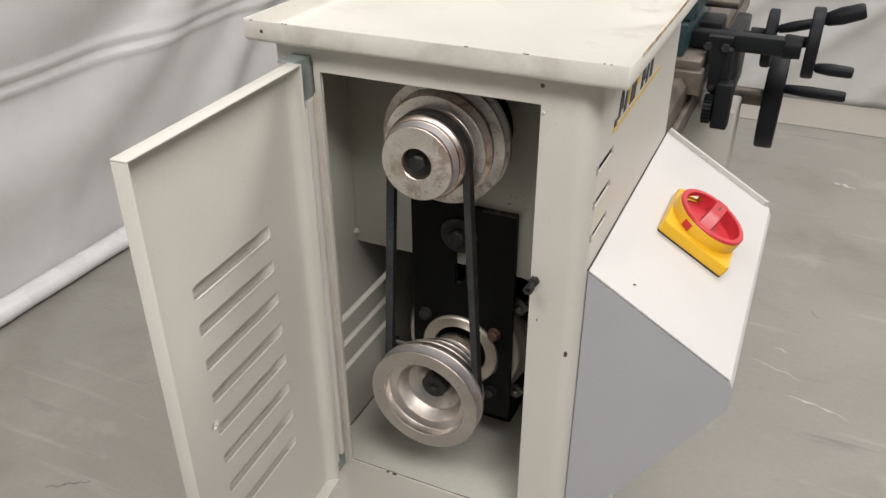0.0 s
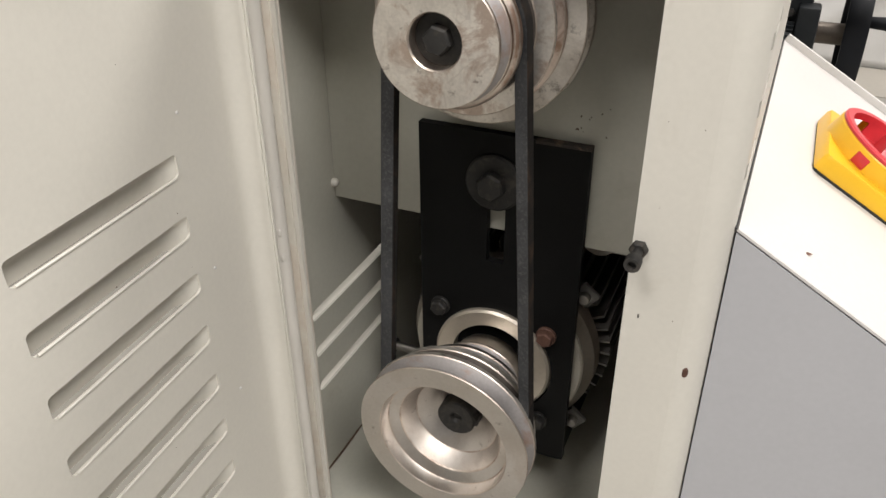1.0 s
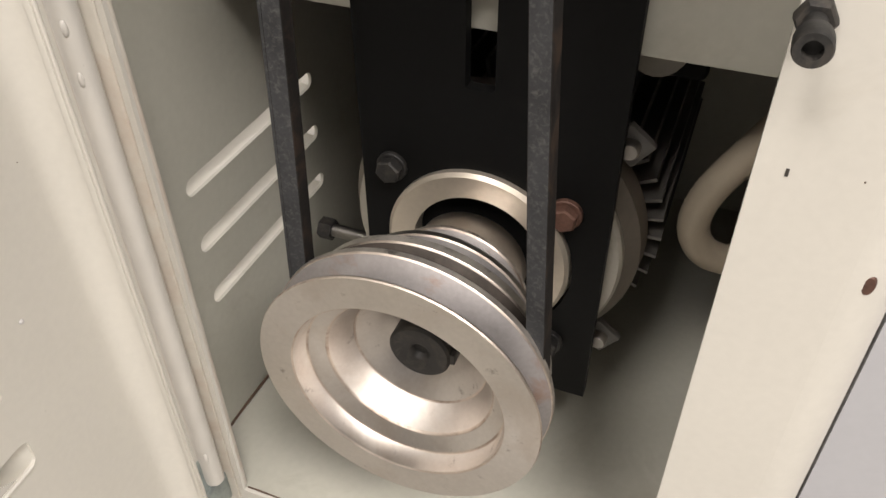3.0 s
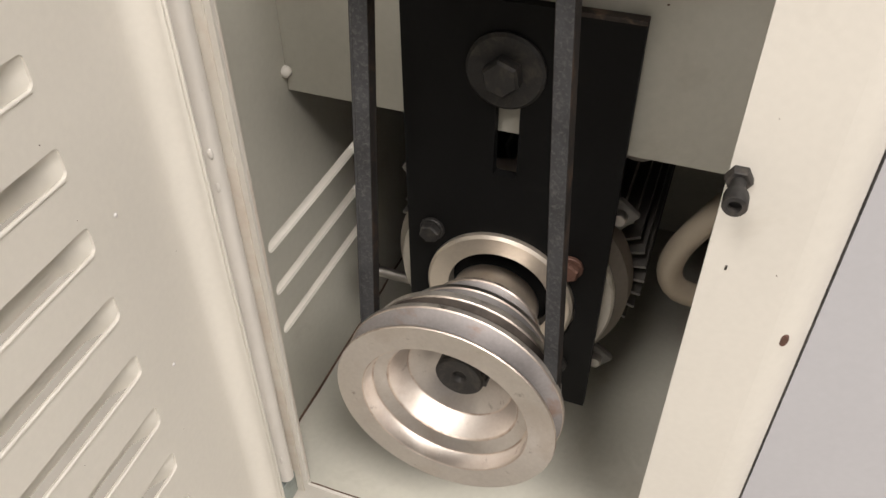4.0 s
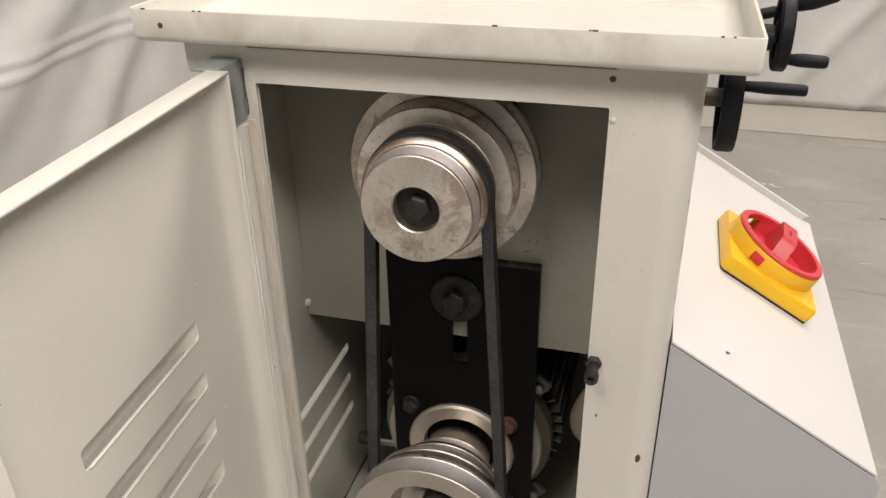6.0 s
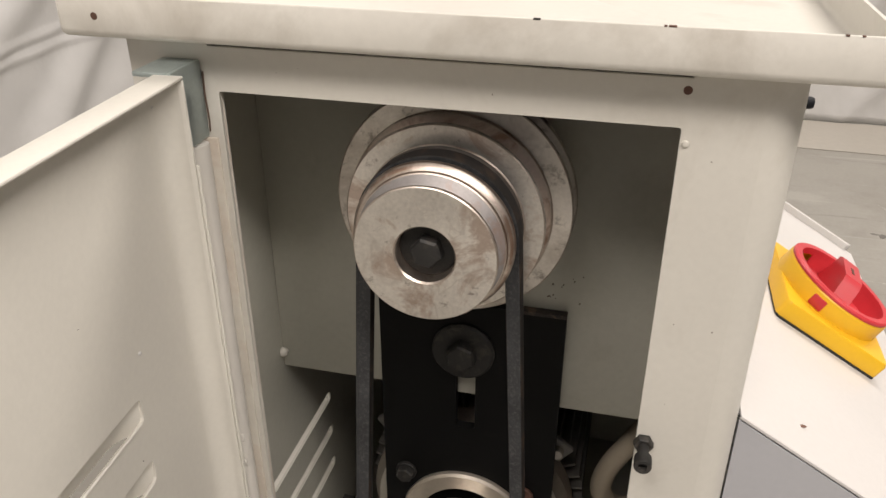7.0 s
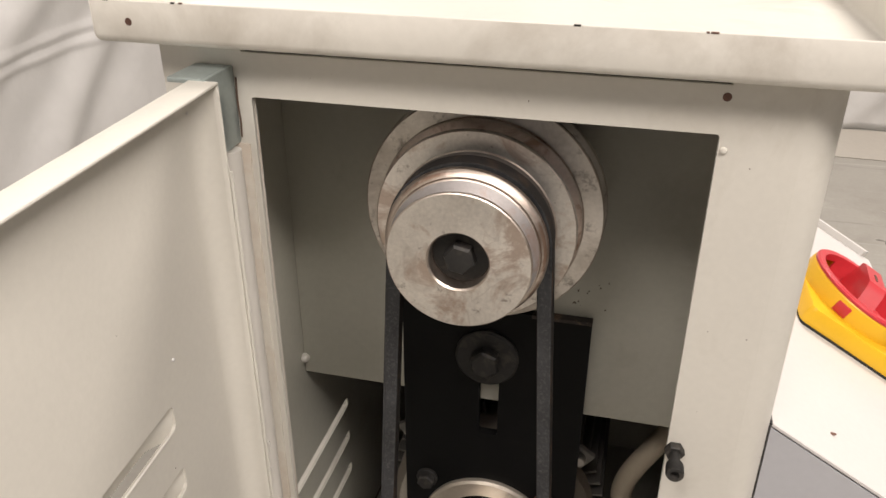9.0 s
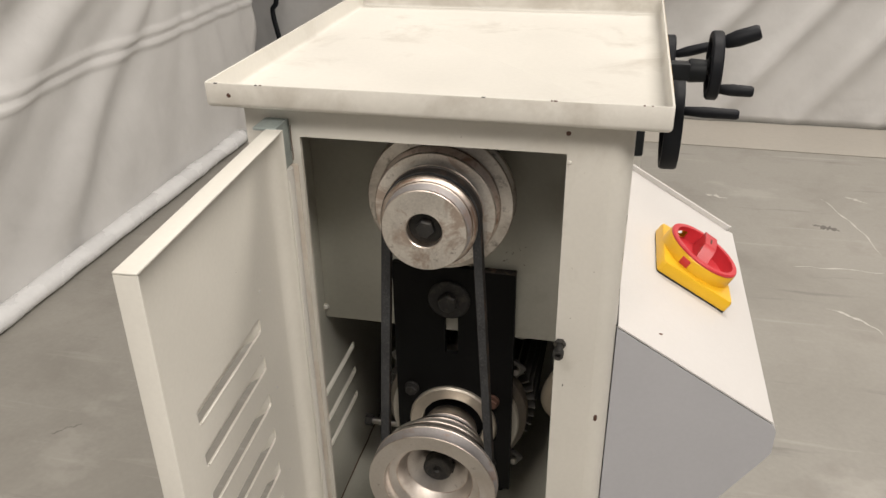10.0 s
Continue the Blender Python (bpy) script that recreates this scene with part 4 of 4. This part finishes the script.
def build_motor():
    th = thing("electric_motor", (LOW.x, 0.24, OZ0), "grey electric motor with cream flange and cooling fins", "motor")
    part("flange_boss", revolve([(0.040, 0.1050), (0.0545, 0.1035), (0.0568, 0.1055), (0.0568, 0.120), (0.040, 0.120)], 64, close=True), BOSS, th, "cream machined flange boss", at=LOW)
    part("shaft_seal", revolve([(0.012, 0.118), (0.030, 0.116), (0.0405, 0.1175), (0.0405, 0.122), (0.012, 0.122)], 48, close=True), BLACK_STEEL, th, at=LOW)
    part("flange", revolve([(0.05, 0.1185), (0.0825, 0.1185), (0.0842, 0.1205), (0.0842, 0.125), (0.05, 0.125)], 72, close=True), MOTOR_CREAM, th, at=LOW)
    part("end_bell", revolve([(0.05, 0.125), (0.0845, 0.1255), (0.0920, 0.134), (0.0930, 0.150), (0.090, 0.156), (0.05, 0.156)], 72, close=True), MOTOR_GREY, th, at=LOW)
    part("stator_body", revolve([(0, 0.156), (0.082, 0.156), (0.082, 0.345), (0, 0.345)], 48), MOTOR_GREY, th, at=LOW)
    first = None
    for i in range(44):
        turn = Matrix.Rotation(radians(-360 * i / 44), 4, "Y")
        if first is None:
            first = part("cooling_fin", box(0.080, 0.1005, 0.158, 0.340, -0.0011, 0.0011), MOTOR_FIN, th, at=LOW)
        else:
            fin = new("cooling_fin", first.data)
            fin.parent = th
            fin.matrix_basis = Matrix.Translation(LOW - WORLD_AT[th.name]) @ turn
    part("fan_cowl", revolve([(0, 0.425), (0.07, 0.425), (0.094, 0.41), (0.097, 0.345), (0, 0.345)], 48), MOTOR_GREY, th, at=LOW)
    for sx, sz in ((1, 1), (1, -1), (-1, 1), (-1, -1)):
        c = Vector((LOW.x + sx * 0.0760, 0.137, LOW.z + sz * 0.0735))
        ear = part("tie_lug", box(-0.0098, 0.0098, 0, 0.006, -0.0098, 0.0098, 0.0015, m=Matrix.Rotation(radians(38 * sx), 4, "Y")), MOTOR_FIN, th, at=c)
        part("tie_bolt", revolve([(0, -0.0065), (0.0045, -0.0065), (0.0056, -0.005), (0.0058, 0), (0, 0)], 20), STEEL, ear, at=c)
    part("terminal_box", box(0.030, 0.105, 0.19, 0.29, LOW.z + 0.090, LOW.z + 0.150, 0.004), BLACK_STEEL, th)
    part("cable_gland", revolve([(0, 0.165), (0.016, 0.165), (0.017, 0.170), (0.017, 0.19), (0, 0.19)], 24, m=Matrix.Translation((0.078, 0, LOW.z + 0.118))), MOTOR_CREAM, th)
    part("motor_foot", box(-0.06, 0.06, 0.17, 0.33, OZ0 - 0.001, LOW.z - 0.078, 0.004), BLACK_STEEL, th)
    hose = thing("conduit_hose", (0.14, 0.19, 0.72), "beige flexible conduit curving beside the motor", "hose")
    part("hose", tube([(0.186, 0.20, 0.862), (0.165, 0.190, 0.826), (0.140, 0.178, 0.790), (0.121, 0.172, 0.757), (0.117, 0.172, 0.730), (0.128, 0.178, 0.708), (0.150, 0.19, 0.70), (0.187, 0.205, 0.715)], 0.0098, 18), HOSE, hose, smooth=60)
    part("side_pin", tube([(-0.132, 0.150, 0.674), (-0.074, 0.150, 0.674)], 0.0048), STEEL, th)
    part("pin_nut", revolve([(0, -0.134), (0.0080, -0.134), (0.0080, -0.124), (0, -0.124)], 6, axis="x", m=Matrix.Translation((0, 0.150, 0.674))), BLACK_OXIDE, th)


build_upper_pulley()
build_lower_pulley()
build_belt()
build_mount()
build_motor()


# ---- control box and switch ----
SLOPE = math.atan2(0.957 - 0.858, 0.360 - 0.1925)


def build_control_box():
    th = thing("control_box", (0.27, 0.24, 0.55), "white sloping control box with grey sides on the cabinet side", "control box")
    y0, y1 = 0.016, 0.465
    outline = [(0.1925, 0.540), (0.360, 0.812), (0.364, 0.820), (0.364, 0.848), (0.360, 0.856), (0.1925, 0.955)]
    part("shell", prism(outline, y0 + 0.003, y1 - 0.003), WHITE_PANEL, th)
    part("end_plate", prism(outline, y0, y0 + 0.003), GREY_PAINT, th, "grey end plate")
    part("end_plate", prism(outline, y1 - 0.003, y1), WHITE_PANEL, th)
    bm = bmesh.new()
    u = Vector((math.cos(SLOPE), 0, -math.sin(SLOPE)))
    w = Vector((math.sin(SLOPE), 0, math.cos(SLOPE)))
    o = Vector((0.1925, 0, 0.9565))
    ln = 0.1935
    plate([[(0.0, y0), (ln, y0), (ln, y1), (0.0, y1)]], 0.0018, lambda a, b, c: o + u * a + Vector((0, b, 0)) + w * c, bm)
    part("sloping_panel", bm, WHITE_PANEL, th, "white enamelled sloping panel")
    bm = bmesh.new()
    plate([[(0.0, y1 - 0.003), (ln - 0.012, y1 - 0.003), (ln - 0.006, y1 + 0.0025), (0.0, y1 + 0.0025)]], 0.007, lambda a, b, c: o + u * a + Vector((0, b, 0)) + w * (c + 0.0018), bm)
    part("panel_lip", bm, WHITE_PANEL, th)
    part("paint_chip", revolve([(0, 0.0004), (0.0022, 0.0003), (0.003, 0)], 10, axis="z", m=Matrix.Translation(o + u * 0.052 + Vector((0, 0.05, 0)) + w * 0.002) @ Matrix.Diagonal((1, 0.6, 1, 1))), RUST_BOLT, th)
    # Dark tube draws the shade of the gap beside the cabinet.
    part("seam_gap_shade", tube([(CX1 + 0.0003, y0, 0.9580), (CX1 + 0.0003, y1, 0.9580)], 0.0009, 8), GASKET_AND_GAP, th, "thin dark line for the shaded gap against the cabinet")
    return o, u, w


def build_switch(o, u, w):
    """Rotary main switch, drawn flat and tilted on to the panel."""
    cx, cy = 0.0985, 0.247
    base = o + u * cx + Vector((0, cy, 0)) + w * 0.0019
    m = Matrix((( u.x, 0, w.x), (0, 1, 0), (u.z, 0, w.z))).to_4x4()
    th = thing("rotary_main_switch", base, "yellow and red rotary main switch on the sloping panel", "switch")
    h = 0.050
    def P(name, bm, material, label="", parent=None, smooth=35):
        bmesh.ops.transform(bm, matrix=m, verts=bm.verts)
        return part(name, bm, material, parent or th, label, at=base, smooth=smooth)
    P("gasket", plate([rounded_loop(-h + 0.001, h - 0.001, -h - 0.0108, h - 0.001, 0.004)], 0.002, lambda a, b, c: (a, b, c)), GASKET_AND_GAP)
    bm = bmesh.new()
    lo = rounded_loop(-h, h, -h - 0.010, h, 0.005)
    rows = []
    for k, z in ((1.0, 0.002), (1.0, 0.0135), (0.975, 0.0165)):
        rows.append([bm.verts.new((a * k, b * k, z)) for a, b in lo])
    for a, b in zip(rows, rows[1:]):
        for i in range(len(a)):
            bm.faces.new((a[i], a[(i + 1) % len(a)], b[(i + 1) % len(a)], b[i]))
    bm.faces.new(rows[-1])
    bm.faces.new(rows[0][::-1])
    P("base_plate", bm, YELLOW)
    def windowed(profile, z0, z1, close=False):
        """A turned wall with a padlock window cut through it at the back."""
        bm = revolve(profile, 64, axis="z", close=close)
        cut = []
        for f in bm.faces:
            c = f.calc_center_median()
            a = math.degrees(math.atan2(c.y, c.x)) % 360
            if 118 < a < 158 and z0 < c.z < z1 and c.xy.length > 0.03:
                cut.append(f)
        bmesh.ops.delete(bm, geom=cut, context="FACES")
        return bm
    P("collar", windowed([(0.042, 0.012), (0.0500, 0.012), (0.0496, 0.0188), (0.0491, 0.0300), (0.0488, 0.031), (0.0470, 0.0325), (0.0425, 0.0325), (0.042, 0.0315), (0.042, 0.0300), (0.042, 0.0188)], 0.0189, 0.0299, True), YELLOW, "yellow round collar")
    ring = P("ring", revolve([(0.0405, 0.0300), (0.0415, 0.0350), (0.0470, 0.0353), (0.0485, 0.0340), (0.0485, 0.0320), (0.0405, 0.0290)], 64, axis="z", close=True), RED, "red ring")
    P("dial", windowed([(0, 0.0205), (0.030, 0.0175), (0.0385, 0.0180), (0.0390, 0.0188), (0.0405, 0.0300), (0.0412, 0.0330), (0.0413, 0.0300), (0.0413, 0.0188), (0.0413, 0.016), (0, 0.016)], 0.0189, 0.0299), RED, parent=ring)
    bm = plate([[(-0.036, 0.0175), (0.034, 0.0175), (0.028, 0.044), (0.022, 0.0465), (-0.014, 0.0465), (-0.020, 0.042)]], 0.016, lambda u, v, w_: (w_ - 0.0080, u, v))
    bmesh.ops.bevel(bm, geom=[e for e in bm.edges if e.calc_face_angle(0) > 0.5], offset=0.0016, segments=2, affect="EDGES")
    bmesh.ops.transform(bm, matrix=Matrix.Rotation(radians(-8), 4, "Z"), verts=bm.verts)
    P("knob", bm, RED, "red turning grip")
    P("grip_mark", box(-0.0012, 0.0012, -0.004, 0.008, 0.0463, 0.0469, m=Matrix.Rotation(radians(-8), 4, "Z")), RUST_BOLT)
    for a in (-119, 95):
        P("padlock_window", box(-0.0062, 0.0062, -0.0503, -0.044, 0.0175, 0.0275, 0.001, m=Matrix.Rotation(radians(a + 90), 4, "Z")), RED, "red padlock slide")


build_switch(*build_control_box())


# ---- lathe behind the cabinet ----
def build_lathe():
    bed = thing("lathe_bed", (0.05, 1.3, 0.70), "oiled cast-iron lathe bed running behind the cabinet", "lathe bed")
    for x in (0.015, 0.115):
        part("way", prism([(x - 0.03, 0.74), (x + 0.03, 0.74), (x + 0.03, 0.865), (x + 0.018, 0.88), (x - 0.018, 0.88), (x - 0.03, 0.865)], CYB + 0.002, 2.35), WAY_STEEL, bed)
    part("web", box(-0.014, 0.084, CYB + 0.002, 2.35, 0.745, 0.80, 0.004), WAY_STEEL, bed)
    part("rack", box(0.146, 0.158, CYB + 0.01, 2.2, 0.80, 0.822, 0.002), WAY_STEEL, bed)
    st = thing("tail_stand", (0.06, 1.75, 0), "cream enamelled stand under the lathe bed", "machine stand")
    part("stand_body", box(-0.13, 0.24, 1.22, 1.36, 0.0, 0.742, 0.008, 3), CREAM, st)
    car = thing("carriage", (0.12, 1.2, 0.86), "dark painted lathe carriage with brackets and gear", "lathe carriage")
    part("saddle", box(-0.03, 0.165, 1.0, 1.42, 0.878, 0.915, 0.004), WAY_STEEL, car)
    part("saddle_block", box(0.060, 0.172, 0.985, 1.03, 0.845, 0.895, 0.003), WAY_STEEL, car)
    part("cross_slide", box(-0.03, 0.125, 1.02, 1.35, 0.915, 0.985, 0.006), TEAL_DARK, car)
    part("tool_post", box(0.0, 0.135, 1.04, 1.20, 0.985, 1.08, 0.008), TEAL_DARK, car)
    part("slide_screw", tube([(0.10, 1.25, 0.985), (0.20, 1.25, 0.985)], 0.012), WAY_STEEL, car)
    part("apron", box(0.186, 0.222, 1.06, 1.42, 0.765, 0.93, 0.008), MACHINE_DARK, car)
    part("arm", box(0.075, 0.320, 1.09, 1.125, 0.918, 0.956, 0.006), MACHINE_DARK, car)
    part("arm_boss", revolve([(0, 0.315), (0.024, 0.315), (0.026, 0.320), (0.024, 0.352), (0, 0.352)], 24, axis="x", m=Matrix.Translation((0, 1.115, 0.936))), MACHINE_DARK, car)
    part("lever", prism([(0.166, 0.955), (0.216, 0.955), (0.206, 0.905), (0.198, 0.842), (0.192, 0.834), (0.184, 0.834), (0.178, 0.842), (0.176, 0.900)], 1.055, 1.080), MACHINE_DARK, car)
    part("lever_screw", hex_head(0.008, 0.006, Matrix.Translation((0.188, 1.055, 0.846))), BLACK_OXIDE, car)
    teeth = []
    for k in range(22):
        for da, r in ((-0.26, 0.027), (-0.14, 0.032), (0.14, 0.032), (0.26, 0.027)):
            q = 2 * math.pi * (k + da) / 22
            teeth.append((1.045 + r * math.cos(q), 0.800 + r * math.sin(q)))
    bm = plate([teeth, circle_loop(1.045, 0.800, 0.009, 16)], 0.018, lambda u, v, w: (0.180 + w, u, v))
    part("gear", bm, MACHINE_DARK, car)
    part("foot_block", box(0.200, 0.236, 1.03, 1.075, 0.760, 0.862, 0.005), MACHINE_DARK, car)
    for x in (0.168, 0.204):
        part("arm_bolt", hex_head(0.010, 0.007, Matrix.Translation((x, 1.055, 0.935))), BLACK_OXIDE, car)
    part("wheel_shaft", tube([(0.20, 1.36, 0.738), (0.302, 1.36, 0.738)], 0.022), WAY_STEEL, car)

    def wheel(c, r, x_shaft, handles, label, th_r=0.013):
        w = thing("handwheel", c, label, "handwheel", "carriage handwheels")
        c = Vector(c)
        k = r / 0.07
        q = th_r
        part("rim", revolve([(r - 0.020, -q * 0.7), (r - 0.016, -q), (r - 0.003, -q), (r, -q * 0.7), (r, q * 0.7), (r - 0.003, q), (r - 0.016, q), (r - 0.020, q * 0.7)], 48, axis="x", close=True), BLACK_PLASTIC, w, at=c)
        part("disc", revolve([(0, -0.005), (r - 0.017, -0.005), (r - 0.017, 0.005), (0, 0.005)], 40, axis="x"), BLACK_PLASTIC, w, at=c)
        part("hub", revolve([(0, 0.012), (0.018, 0.010), (0.021, -0.012), (0.021, x_shaft * 0.4), (0.012, x_shaft * 0.4), (0.012, x_shaft), (0, x_shaft)], 28, axis="x"), MACHINE_DARK, w, at=c)
        for dy, dz, ln, rise, fat in handles:
            q = Matrix.Translation((0.006, dy, dz)) @ Matrix.Rotation(radians(-rise), 4, "Y")
            part("handle", revolve([(0, 0), (0.008, 0), (0.008, 0.008), (0.0105, 0.012), (0.0135, ln * 0.45), (0.0125, ln - 0.006), (0.010, ln), (0, ln)], 22, axis="x", m=q @ Matrix.Diagonal((1, fat, fat, 1))), BLACK_PLASTIC, w, at=c)

    wheel((0.372, 1.15, 0.940), 0.075, -0.030, ((0.0, 0.048, 0.085, 20, 1.35), (0.0, -0.052, 0.085, -2, 1.0)), "black plastic carriage handwheel with two crank handles", 0.0125)
    wheel((0.310, 1.36, 0.738), 0.122, -0.10, ((0.0, 0.030, 0.155, -1, 1.05),), "large black handwheel with one long handle", 0.021)
    wheel((0.280, 1.25, 0.915), 0.066, -0.11, ((0.0, 0.020, 0.085, 16, 0.9),), "small black handwheel on the further slide", 0.011)
    part("far_slide", box(0.12, 0.175, 1.20, 1.30, 0.885, 0.95, 0.006), MACHINE_DARK, car)


build_lathe()


# ---- far corner ----
def build_cable():
    th = thing("hanging_cable", (-1.740, 3.55, 0), "dark cable with a white plug hanging in the curtain gap", "cable")
    part("cable", tube([(-1.740, 3.56, 0.004), (-1.720, 3.56, 0.30), (-1.750, 3.56, 0.52), (-1.720, 3.56, 0.62), (-1.740, 3.56, 1.1), (-1.730, 3.57, 2.2)], 0.014, 10), BLACK_PLASTIC, th)
    part("plug", box(-1.705, -1.705, 3.52, 3.58, 0.60, 0.70, 0.012), WHITE_TUBE, th)


build_cable()
